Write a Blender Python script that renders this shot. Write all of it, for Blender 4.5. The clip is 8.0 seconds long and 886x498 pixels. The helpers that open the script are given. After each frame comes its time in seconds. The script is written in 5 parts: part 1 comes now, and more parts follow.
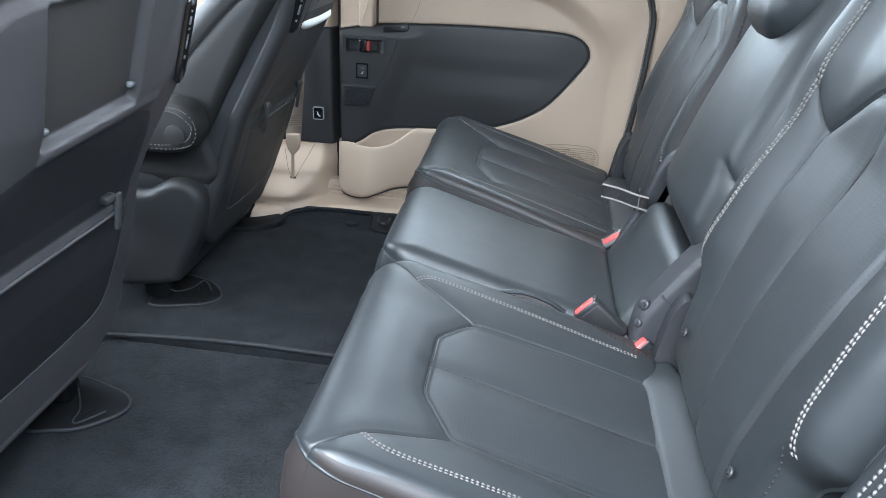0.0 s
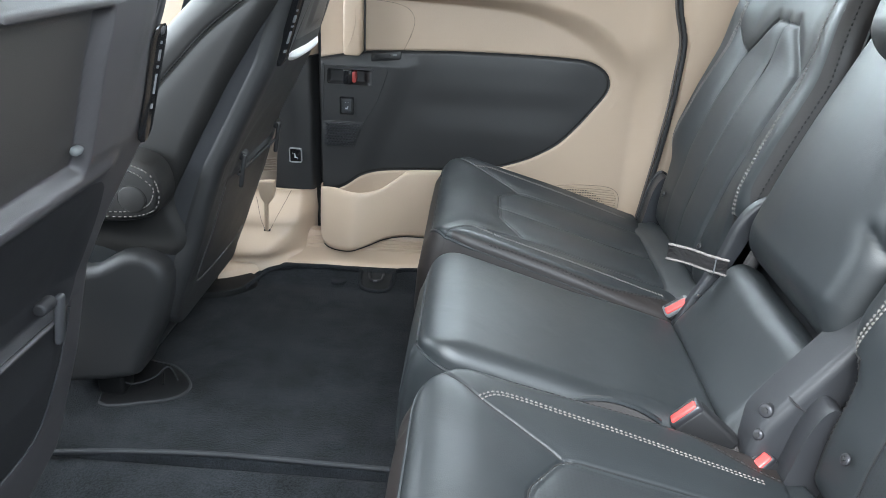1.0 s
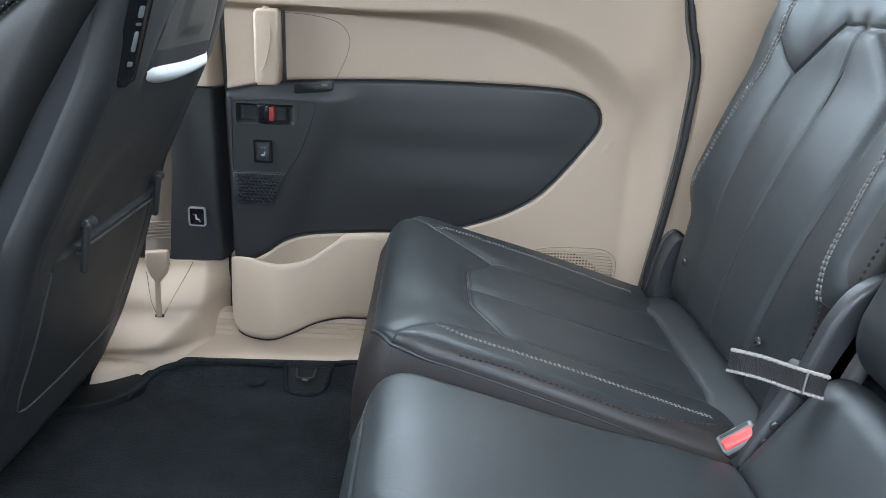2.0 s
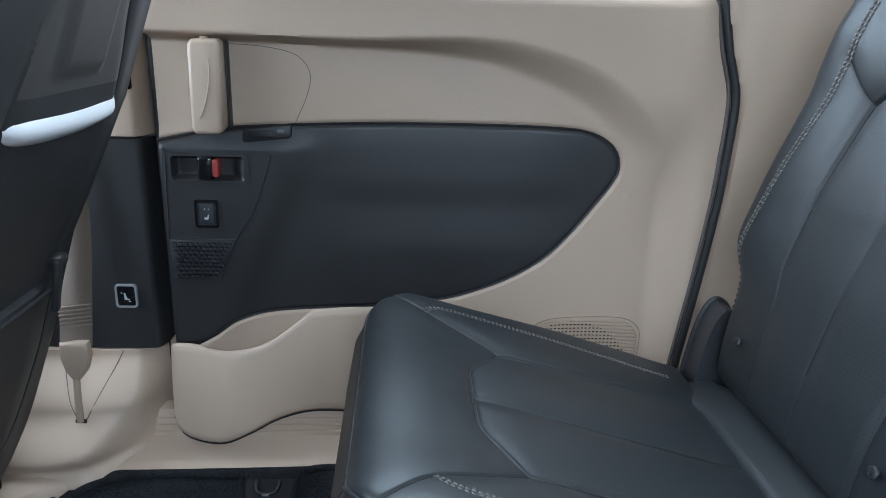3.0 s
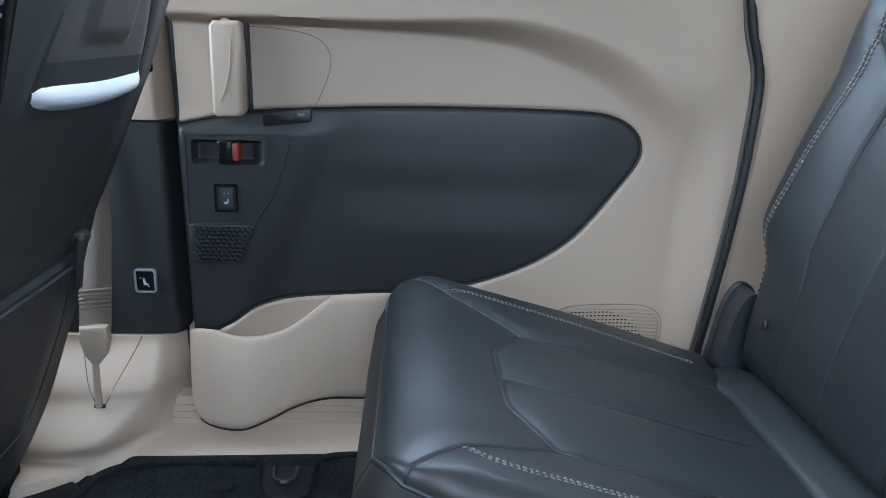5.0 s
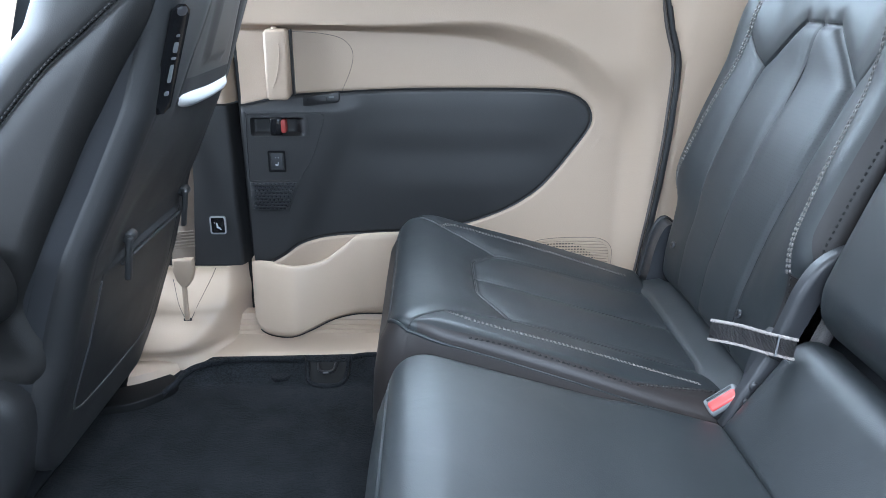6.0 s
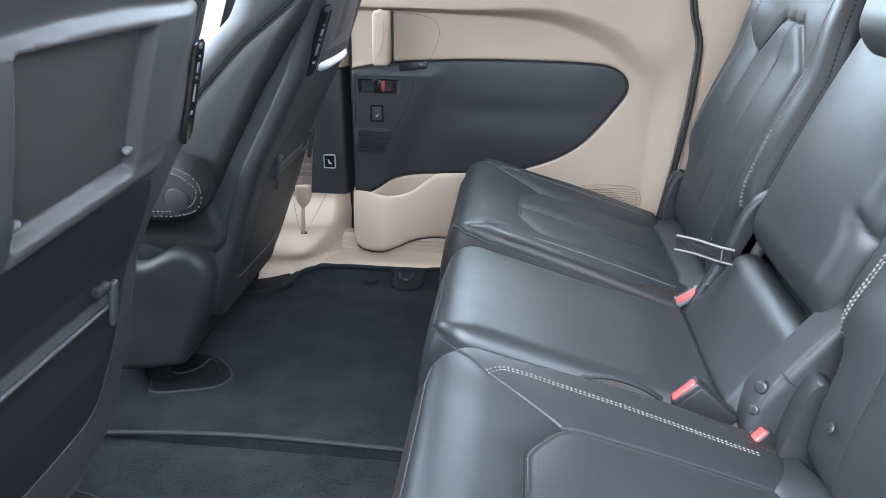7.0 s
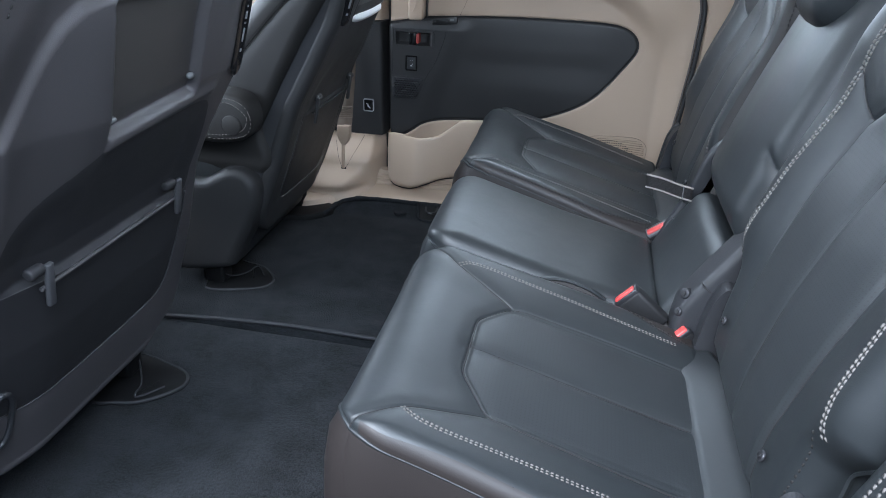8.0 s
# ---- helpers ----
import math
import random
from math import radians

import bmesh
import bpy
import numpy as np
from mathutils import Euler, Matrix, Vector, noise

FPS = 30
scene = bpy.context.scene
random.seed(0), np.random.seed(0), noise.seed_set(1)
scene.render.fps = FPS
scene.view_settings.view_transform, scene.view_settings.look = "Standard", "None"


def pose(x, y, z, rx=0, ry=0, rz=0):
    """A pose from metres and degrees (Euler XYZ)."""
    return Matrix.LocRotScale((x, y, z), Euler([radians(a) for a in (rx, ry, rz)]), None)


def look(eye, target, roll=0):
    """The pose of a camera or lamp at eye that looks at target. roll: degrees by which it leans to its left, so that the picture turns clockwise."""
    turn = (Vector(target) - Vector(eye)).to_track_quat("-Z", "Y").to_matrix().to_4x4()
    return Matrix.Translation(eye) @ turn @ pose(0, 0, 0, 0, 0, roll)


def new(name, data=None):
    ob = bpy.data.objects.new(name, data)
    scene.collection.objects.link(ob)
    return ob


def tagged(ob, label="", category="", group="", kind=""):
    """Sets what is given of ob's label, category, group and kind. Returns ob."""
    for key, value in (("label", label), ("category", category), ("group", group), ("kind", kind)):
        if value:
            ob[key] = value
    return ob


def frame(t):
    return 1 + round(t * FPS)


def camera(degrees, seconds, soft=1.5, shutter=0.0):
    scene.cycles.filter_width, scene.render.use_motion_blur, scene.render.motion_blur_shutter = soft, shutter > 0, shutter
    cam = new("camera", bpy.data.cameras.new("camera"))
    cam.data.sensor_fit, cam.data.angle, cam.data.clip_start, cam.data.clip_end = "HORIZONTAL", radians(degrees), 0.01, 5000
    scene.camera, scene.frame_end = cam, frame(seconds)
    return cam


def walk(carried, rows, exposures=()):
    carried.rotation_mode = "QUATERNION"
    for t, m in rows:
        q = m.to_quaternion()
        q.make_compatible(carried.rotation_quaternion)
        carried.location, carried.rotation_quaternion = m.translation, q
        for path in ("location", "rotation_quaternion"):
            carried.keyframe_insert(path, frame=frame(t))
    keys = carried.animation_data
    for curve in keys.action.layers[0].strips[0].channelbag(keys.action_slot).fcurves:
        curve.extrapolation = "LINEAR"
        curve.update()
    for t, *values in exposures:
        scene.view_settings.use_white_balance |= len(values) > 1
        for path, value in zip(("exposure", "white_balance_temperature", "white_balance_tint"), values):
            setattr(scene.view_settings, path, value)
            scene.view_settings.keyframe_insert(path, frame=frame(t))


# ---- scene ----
cam = camera(64.3, 8.0, 0.6)
PATH = [
    (0, (0.041, 0.018, 0.823), (-0.16, 1.804, -0.054), 3.1),
    (0.5, (-0.071, 0.145, 0.795), (-0.191, 1.949, -0.061), 3.4),
    (1, (-0.121, 0.277, 0.787), (-0.181, 2.101, -0.031), 3.1),
    (1.5, (-0.132, 0.466, 0.746), (-0.128, 2.314, -0.017), 3.0),
    (2, (-0.123, 0.656, 0.695), (-0.069, 2.533, 0.005), 3.1),
    (2.2, (-0.115, 0.723, 0.695), (-0.051, 2.605, 0.023), 2.6),
    (3.3, (-0.144, 0.938, 0.675), (-0.017, 2.843, 0.081), 1.9),
    (3.5, (-0.146, 0.96, 0.669), (-0.025, 2.869, 0.086), 1.7),
    (4, (-0.158, 0.98, 0.665), (-0.032, 2.891, 0.087), 1.8),
    (4.2, (-0.162, 0.979, 0.662), (-0.035, 2.89, 0.089), 1.9),
    (5.3, (-0.136, 0.823, 0.651), (-0.058, 2.722, 0.027), 1.6),
    (5.5, (-0.126, 0.76, 0.661), (-0.057, 2.652, 0.016), 1.4),
    (6, (-0.128, 0.572, 0.722), (-0.087, 2.446, 0.025), 0.2),
    (6.5, (-0.135, 0.37, 0.782), (-0.183, 2.222, 0.029), 0.1),
    (7, (-0.077, 0.202, 0.794), (-0.261, 2.028, -0.001), 0.9),
    (7.5, (0.025, 0.072, 0.81), (-0.289, 1.86, -0.029), 1.6),
    (8, (0.058, -0.011, 0.826), (-0.282, 1.744, -0.072), 1.8),
]
EXPOSURES = [(0.0, 0.26, 5950, 10), (0.5, 0.36, 6350, 10), (1.0, 0.36, 6300, 9), (1.5, 0.20, 6150, 9), (2.0, 0.23, 5950, 9), (3.5, -0.46, 5550, 9), (4.2, -0.50, 5550, 9), (5.5, 0.22, 5300, 8),
             (6.0, 0.44, 5600, 10), (6.5, 0.36, 5850, 10), (7.0, 0.46, 5850, 11), (7.5, 0.62, 5900, 13), (7.7, 0.38, 5850, 12), (8.0, -0.34, 5800, 12)]
walk(cam, [(t, look(eye, target, roll)) for t, eye, target, roll in PATH], EXPOSURES)

# ---- daylight: bright soft sky through the open sliding door and the windows ----
world = bpy.data.worlds.new("sky")
scene.world = world
world.use_nodes = True
wn = world.node_tree.nodes
sky = wn.new("ShaderNodeTexSky")
sky.sky_type = "NISHITA"
sky.sun_disc = False
sky.sun_elevation = radians(48)
sky.sun_rotation = radians(212)
wn["Background"].inputs[1].default_value = 0.15
world.node_tree.links.new(sky.outputs[0], wn["Background"].inputs[0])
sun = new("sun", bpy.data.lights.new("sun", "SUN"))
sun.data.energy = 4.5
sun.data.angle = radians(25)
sun.data.color = (1.0, 0.95, 0.88)
sun.matrix_world = look((-1.8, -2.0, 3.6), (0, 0.9, 0.3))


def window_lamp(name, eye, target, sx, sy, power, colour=(0.85, 0.94, 1.0)):
    """Sky light that enters by one of the car's openings."""
    lamp = new(name, bpy.data.lights.new(name, "AREA"))
    lamp.data.shape = "RECTANGLE"
    lamp.data.size, lamp.data.size_y, lamp.data.energy, lamp.data.color = sx, sy, power, colour
    lamp.matrix_world = look(eye, target)
    return lamp


window_lamp("door_daylight", (-0.09, -0.12, 1.32), (0.02, 0.8, 0.3), 1.5, 0.7, 76)
window_lamp("far_window_daylight", (-0.06, 1.925, 0.955), (-0.06, 0.9, 0.45), 0.80, 0.38, 10)
window_lamp("front_window_daylight", (-1.15, 1.93, 0.97), (-0.4, 1.2, 0.3), 0.80, 0.34, 12)
window_lamp("driver_window_daylight", (-1.15, 0.30, 0.95), (0.35, 0.80, 0.50), 0.80, 0.36, 20)
window_lamp("windscreen_daylight", (-1.75, 1.14, 1.0), (0.2, 1.14, 0.4), 1.3, 0.5, 53)
window_lamp("quarter_window_daylight", (1.05, 1.80, 0.98), (-0.2, 0.7, 0.5), 0.75, 0.30, 10)
window_lamp("rear_window_daylight", (1.62, 1.14, 1.0), (-0.4, 1.0, 0.5), 1.3, 0.5, 13)


# ---- materials ----
def mat(name, colour, rough=0.5, metal=0.0, grain=0.0, grain_scale=300.0, mottle=0.0, mottle_scale=8.0, coat=0.0, spec=0.5, rough_var=0.0, waves=0.0):
    """A surface with grain relief and slow colour and gloss variation."""
    m = bpy.data.materials.new(name)
    m.use_nodes = True
    n, l = m.node_tree.nodes, m.node_tree.links
    b = n["Principled BSDF"]
    b.inputs["Base Color"].default_value = (*colour, 1)
    b.inputs["Roughness"].default_value = rough
    b.inputs["Metallic"].default_value = metal
    b.inputs["Specular IOR Level"].default_value = spec
    b.inputs["Coat Weight"].default_value = coat
    co = n.new("ShaderNodeTexCoord")
    if mottle or rough_var:
        t = n.new("ShaderNodeTexNoise")
        t.inputs["Scale"].default_value = mottle_scale
        t.inputs["Detail"].default_value = 6
        t.inputs["Roughness"].default_value = 0.6
        l.new(co.outputs["Object"], t.inputs["Vector"])
    if mottle:
        mx = n.new("ShaderNodeMix")
        mx.data_type = "RGBA"
        mx.inputs[6].default_value = (*[c * (1 - mottle) for c in colour], 1)
        mx.inputs[7].default_value = (*[min(1, c * (1 + mottle)) for c in colour], 1)
        l.new(t.outputs["Fac"], mx.inputs[0])
        l.new(mx.outputs[2], b.inputs["Base Color"])
    if rough_var:
        r = n.new("ShaderNodeMapRange")
        r.inputs["From Min"].default_value, r.inputs["From Max"].default_value = 0.3, 0.7
        r.inputs["To Min"].default_value, r.inputs["To Max"].default_value = rough - rough_var, rough + rough_var
        l.new(t.outputs["Fac"], r.inputs["Value"])
        l.new(r.outputs[0], b.inputs["Roughness"])
    if grain:
        v = n.new("ShaderNodeTexVoronoi")
        v.inputs["Scale"].default_value = grain_scale
        l.new(co.outputs["Object"], v.inputs["Vector"])
        bp = n.new("ShaderNodeBump")
        bp.inputs["Strength"].default_value = grain
        bp.inputs["Distance"].default_value = 0.0006
        l.new(v.outputs["Distance"], bp.inputs["Height"])
        l.new(bp.outputs[0], b.inputs["Normal"])
        if waves:
            # soft unevenness of the stuffing and small creases under the grain
            wv = n.new("ShaderNodeTexNoise")
            wv.inputs["Scale"].default_value = 16
            wv.inputs["Detail"].default_value = 3
            wv.inputs["Distortion"].default_value = 0.6
            l.new(co.outputs["Object"], wv.inputs["Vector"])
            wb = n.new("ShaderNodeBump")
            wb.inputs["Strength"].default_value = waves
            wb.inputs["Distance"].default_value = 0.006
            l.new(wv.outputs["Fac"], wb.inputs["Height"])
            l.new(wb.outputs[0], bp.inputs["Normal"])
    return m


def fuzzy(m, weight, rough=0.6):
    """Pile that catches light at a low angle."""
    b = m.node_tree.nodes["Principled BSDF"]
    b.inputs["Sheen Weight"].default_value = weight
    b.inputs["Sheen Roughness"].default_value = rough
    return m


def perforated(name, colour, rough, axes):
    """Leather with fine rows of punched holes along two of its axes."""
    m = mat(name, colour, rough, grain=0.09, grain_scale=700, mottle=0.12, mottle_scale=9, spec=0.55, waves=0.12)
    n, l = m.node_tree.nodes, m.node_tree.links
    b = n["Principled BSDF"]
    co = n.new("ShaderNodeTexCoord")
    sp, cb = n.new("ShaderNodeSeparateXYZ"), n.new("ShaderNodeCombineXYZ")
    l.new(co.outputs["Object"], sp.inputs[0])
    for k, a in enumerate(axes):
        l.new(sp.outputs[a], cb.inputs[k])
    v = n.new("ShaderNodeTexVoronoi")
    v.voronoi_dimensions = "2D"
    v.inputs["Scale"].default_value = 205
    v.inputs["Randomness"].default_value = 0.04
    l.new(cb.outputs[0], v.inputs["Vector"])
    lt = n.new("ShaderNodeMapRange")
    lt.inputs["From Min"].default_value, lt.inputs["From Max"].default_value = 0.11, 0.22
    lt.inputs["To Min"].default_value, lt.inputs["To Max"].default_value = 1.0, 0.0
    l.new(v.outputs["Distance"], lt.inputs["Value"])
    mx = n.new("ShaderNodeMix")
    mx.data_type = "RGBA"
    old = b.inputs["Base Color"].links[0].from_socket
    l.new(old, mx.inputs[6])
    mx.inputs[7].default_value = (0.005, 0.005, 0.006, 1)
    l.new(lt.outputs[0], mx.inputs[0])
    l.new(mx.outputs[2], b.inputs["Base Color"])
    return m


LEATHER = mat("black_leather", (0.0152, 0.0180, 0.0199), 0.46, grain=0.09, grain_scale=700, mottle=0.15, mottle_scale=7, rough_var=0.05, spec=0.55, waves=0.12)
FRONT_LEATHER = mat("charcoal_leather", (0.0190, 0.0182, 0.0178), 0.58, grain=0.10, grain_scale=700, mottle=0.15, mottle_scale=7, rough_var=0.05, spec=0.38, waves=0.12)
PERF = perforated("perforated_black_leather", (0.0152, 0.0180, 0.0199), 0.52, (0, 1))
PERF_BACK = perforated("perforated_back_leather", (0.0152, 0.0180, 0.0199), 0.52, (1, 2))
PLASTIC = mat("black_grained_plastic", (0.023, 0.024, 0.027), 0.42, grain=0.14, grain_scale=900, mottle=0.1, rough_var=0.05)
# shell plastic darkened to paint the shade over the near seat's pocket
POCKET_SHADE = mat("pocket_plastic_shade", (0.026, 0.0255, 0.028), 0.55, grain=0.16, grain_scale=900, mottle=0.12, rough_var=0.05, spec=0.35)
# dark plastic raised to a warm tone for the interior's and window's reflection
REFLECTING_BOARD = mat("board_plastic_warm_reflection", (0.058, 0.053, 0.050), 0.40, grain=0.12, grain_scale=900, mottle=0.14, mottle_scale=5, rough_var=0.06)
# dark side shield plastic, also the shaded copy of SHELL for the far seat
DARK_SHADED = mat("dark_and_shaded_plastic", (0.024, 0.024, 0.025), 0.52, grain=0.14, grain_scale=900, mottle=0.12, rough_var=0.05, spec=0.4)
SOFT = mat("dark_soft_touch_trim", (0.0172, 0.0168, 0.0174), 0.48, grain=0.15, grain_scale=520, mottle=0.12, rough_var=0.05)
CAP_BLACK = mat("black_cap_plastic", (0.006, 0.006, 0.0065), 0.6, grain=0.1, grain_scale=800, spec=0.25)
GLOSS = mat("piano_black", (0.008, 0.008, 0.009), 0.12)
BEIGE = mat("beige_moulded_plastic", (0.385, 0.293, 0.219), 0.50, grain=0.22, grain_scale=500, mottle=0.05, mottle_scale=5, rough_var=0.04)
BEIGE_LIGHT = mat("light_beige_plastic", (0.475, 0.368, 0.277), 0.45, grain=0.18, grain_scale=500, mottle=0.04, mottle_scale=5)


def pile(name, dark, light):
    """Cut pile: fibre speckle, brushed patches where the nap lies the other way, and fibre relief."""
    m = mat(name, dark, 0.95, spec=0.15)
    n, l = m.node_tree.nodes, m.node_tree.links
    b = n["Principled BSDF"]
    co = n.new("ShaderNodeTexCoord")
    facs = []
    for scale, detail, lo, hi in ((300.0, 3, 0.36, 0.64), (13.0, 9, 0.38, 0.64)):
        t = n.new("ShaderNodeTexNoise")
        t.inputs["Scale"].default_value, t.inputs["Detail"].default_value = scale, detail
        t.inputs["Roughness"].default_value = 0.65
        l.new(co.outputs["Object"], t.inputs["Vector"])
        r = n.new("ShaderNodeMapRange")
        r.inputs["From Min"].default_value, r.inputs["From Max"].default_value = lo, hi
        l.new(t.outputs["Fac"], r.inputs["Value"])
        facs.append(r.outputs[0])
    mul = n.new("ShaderNodeMath")
    mul.operation = "MULTIPLY_ADD"
    l.new(facs[0], mul.inputs[0])
    mul.inputs[1].default_value = 0.55
    sc = n.new("ShaderNodeMath")
    sc.operation = "MULTIPLY"
    l.new(facs[1], sc.inputs[0])
    sc.inputs[1].default_value = 0.45
    l.new(sc.outputs[0], mul.inputs[2])
    mx = n.new("ShaderNodeMix")
    mx.data_type = "RGBA"
    mx.inputs[6].default_value, mx.inputs[7].default_value = (*dark, 1), (*light, 1)
    l.new(mul.outputs[0], mx.inputs[0])
    l.new(mx.outputs[2], b.inputs["Base Color"])
    bp = n.new("ShaderNodeBump")
    bp.inputs["Strength"].default_value, bp.inputs["Distance"].default_value = 0.9, 0.0016
    l.new(facs[0], bp.inputs["Height"])
    l.new(bp.outputs[0], b.inputs["Normal"])
    return fuzzy(m, 0.03)


CARPET = pile("black_carpet", (0.0017, 0.0022, 0.0030), (0.0275, 0.0308, 0.0360))
HOOK = mat("smooth_grey_hook_plastic", (0.050, 0.050, 0.054), 0.40)
# lighter front leather: the doorway's sheen on the upper back, put into colour
LIT_LEATHER = mat("charcoal_leather_lit", (0.050, 0.046, 0.048), 0.45, grain=0.10, grain_scale=700, mottle=0.14, mottle_scale=7, rough_var=0.05)
PIPING = mat("carpet_binding", (0.020, 0.021, 0.024), 0.7, grain=0.5, grain_scale=800)
THREAD = mat("pale_grey_thread", (0.112, 0.104, 0.098), 0.75)
DARK_THREAD = mat("dark_thread", (0.010, 0.009, 0.009), 0.9)
CHROME = mat("satin_silver_trim", (0.86, 0.87, 0.89), 0.32, metal=0.35)
GREY_METAL = mat("dull_silver_paint", (0.30, 0.30, 0.31), 0.45, metal=0.3)
STEEL = mat("dark_steel", (0.045, 0.045, 0.05), 0.4, metal=0.6)
ROPE = mat("white_woven_edge", (0.215, 0.192, 0.182), 0.8, grain=0.8, grain_scale=900)
RED = mat("red_button_plastic", (0.50, 0.055, 0.050), 0.4, coat=0.2)
LIGHT_GREY = mat("grey_plastic", (0.13, 0.135, 0.14), 0.45)
SHELL = mat("grey_seat_back_plastic", (0.061, 0.057, 0.060), 0.46, grain=0.12, grain_scale=900, mottle=0.10, rough_var=0.05)
# black leather tinted brown: warm reflected light put into the sides' colour
WARM_LIT_EDGE = mat("leather_warm_reflection", (0.0200, 0.0162, 0.0153), 0.50, grain=0.09, grain_scale=700, mottle=0.12, mottle_scale=9, spec=0.42)
# darker brown copy that paints the shade on the backrests' inner sides
SHADED_SIDE = mat("leather_brown_shade", (0.0135, 0.0108, 0.0100), 0.52, grain=0.09, grain_scale=700, mottle=0.12, mottle_scale=9, spec=0.45)
RED_DARK = mat("dark_red_tab", (0.22, 0.026, 0.022), 0.45)
WHITE = mat("white_print", (0.42, 0.43, 0.44), 0.5)
WEB_BLACK = mat("black_webbing", (0.045, 0.042, 0.042), 0.75, grain=0.6, grain_scale=900)
WEB_BEIGE = mat("beige_webbing", (0.175, 0.136, 0.106), 0.7, grain=0.7, grain_scale=700)
WELL = mat("speaker_cloth_and_shade", (0.010, 0.009, 0.008), 0.9)
RUBBER = mat("black_rubber_seal", (0.012, 0.012, 0.013), 0.5, rough_var=0.05)
SEAL_LIP = mat("brown_grey_rubber", (0.075, 0.064, 0.058), 0.6)
HEADLINER = mat("pale_headliner_cloth", (0.62, 0.57, 0.50), 0.9, grain=0.4, grain_scale=900)
ASPHALT = mat("asphalt", (0.05, 0.05, 0.05), 0.9, grain=0.8, grain_scale=120, mottle=0.3)
PAINT = mat("car_paint", (0.35, 0.36, 0.38), 0.3, metal=0.3, coat=0.6)
GLASS = bpy.data.materials.new("window_glass")
GLASS.use_nodes = True
_b = GLASS.node_tree.nodes["Principled BSDF"]
_b.inputs["Base Color"].default_value = (0.9, 0.95, 0.93, 1)
_b.inputs["Transmission Weight"].default_value = 1.0
_b.inputs["Roughness"].default_value = 0.0
_b.inputs["IOR"].default_value = 1.1


# ---- building helpers ----
def thing(name, label, category, at=(0, 0, 0), group="", kind=""):
    ob = new(name)
    ob.location = at
    return tagged(ob, label, category, group, kind)


def part(name, bm, material, parent=None, label="", smooth=True, sharp=0.9):
    me = bpy.data.meshes.new(name)
    bm.normal_update()
    bm.to_mesh(me)
    bm.free()
    me.materials.append(material)
    if smooth:
        me.shade_smooth()
        if sharp:
            me.set_sharp_from_angle(angle=sharp)
    ob = new(name, me)
    if parent is not None:
        ob.parent = parent
    if label:
        ob["label"] = label
    return ob


def mesh_part(name, verts, faces, material, parent=None, label="", sharp=0.9):
    me = bpy.data.meshes.new(name)
    me.from_pydata([tuple(map(float, v)) for v in verts], [], faces)
    me.materials.append(material)
    me.shade_smooth()
    if sharp:
        me.set_sharp_from_angle(angle=sharp)
    ob = new(name, me)
    if parent is not None:
        ob.parent = parent
    if label:
        ob["label"] = label
    return ob


def box(sx, sy, sz, m=None, bevel=0.004, seg=2):
    bm = bmesh.new()
    bmesh.ops.create_cube(bm, size=1, matrix=(m or Matrix()) @ Matrix.Diagonal((sx, sy, sz, 1)))
    if bevel:
        bmesh.ops.bevel(bm, geom=bm.edges[:], offset=bevel, segments=seg, affect="EDGES", profile=0.5)
    return bm


def cyl(r, h, m=None, seg=24, bevel=0.0, r2=None):
    bm = bmesh.new()
    bmesh.ops.create_cone(bm, cap_ends=True, segments=seg, radius1=r, radius2=r if r2 is None else r2, depth=h, matrix=m or Matrix())
    if bevel:
        bmesh.ops.bevel(bm, geom=[e for e in bm.edges if len(e.link_faces) == 2 and any(len(f.verts) > 4 for f in e.link_faces)], offset=bevel, segments=2, affect="EDGES", profile=0.5)
    return bm


def smooth_line(pts, n=8, closed=False):
    """Catmull-Rom through points."""
    p = [Vector(q) for q in pts]
    out = []
    k = len(p)
    for i in range(k if closed else k - 1):
        if closed:
            a, b, c, d = p[i - 1], p[i], p[(i + 1) % k], p[(i + 2) % k]
        else:
            a, b, c, d = p[max(i - 1, 0)], p[i], p[i + 1], p[min(i + 2, k - 1)]
        for j in range(n):
            t = j / n
            out.append(0.5 * ((2 * b) + (c - a) * t + (2 * a - 5 * b + 4 * c - d) * t * t + (3 * b - a - 3 * c + d) * t ** 3))
    if not closed:
        out.append(p[-1].copy())
    return out


def tube(pts, thick, seg=8, closed=False, flat=1.0):
    """A round (or flattened) cord along points."""
    bm = bmesh.new()
    rings = []
    k = len(pts)
    side0 = None
    for i, q in enumerate(pts):
        q = Vector(q)
        r = thick(q) if callable(thick) else thick
        a = Vector(pts[(i - 1) % k if closed else max(i - 1, 0)])
        b = Vector(pts[(i + 1) % k if closed else min(i + 1, k - 1)])
        d = (b - a).normalized()
        if side0 is None:
            side0 = d.orthogonal().normalized()
        s = (side0 - d * side0.dot(d)).normalized()
        side0 = s
        u = d.cross(s)
        rings.append([bm.verts.new(q + r * (math.cos(2 * math.pi * j / seg) * s + flat * math.sin(2 * math.pi * j / seg) * u)) for j in range(seg)])
    for i in range(k if closed else k - 1):
        A, B = rings[i], rings[(i + 1) % k]
        for j in range(seg):
            bm.faces.new((A[j], A[(j + 1) % seg], B[(j + 1) % seg], B[j]))
    if not closed:
        bm.faces.new(rings[0][::-1])
        bm.faces.new(rings[-1])
    return bm


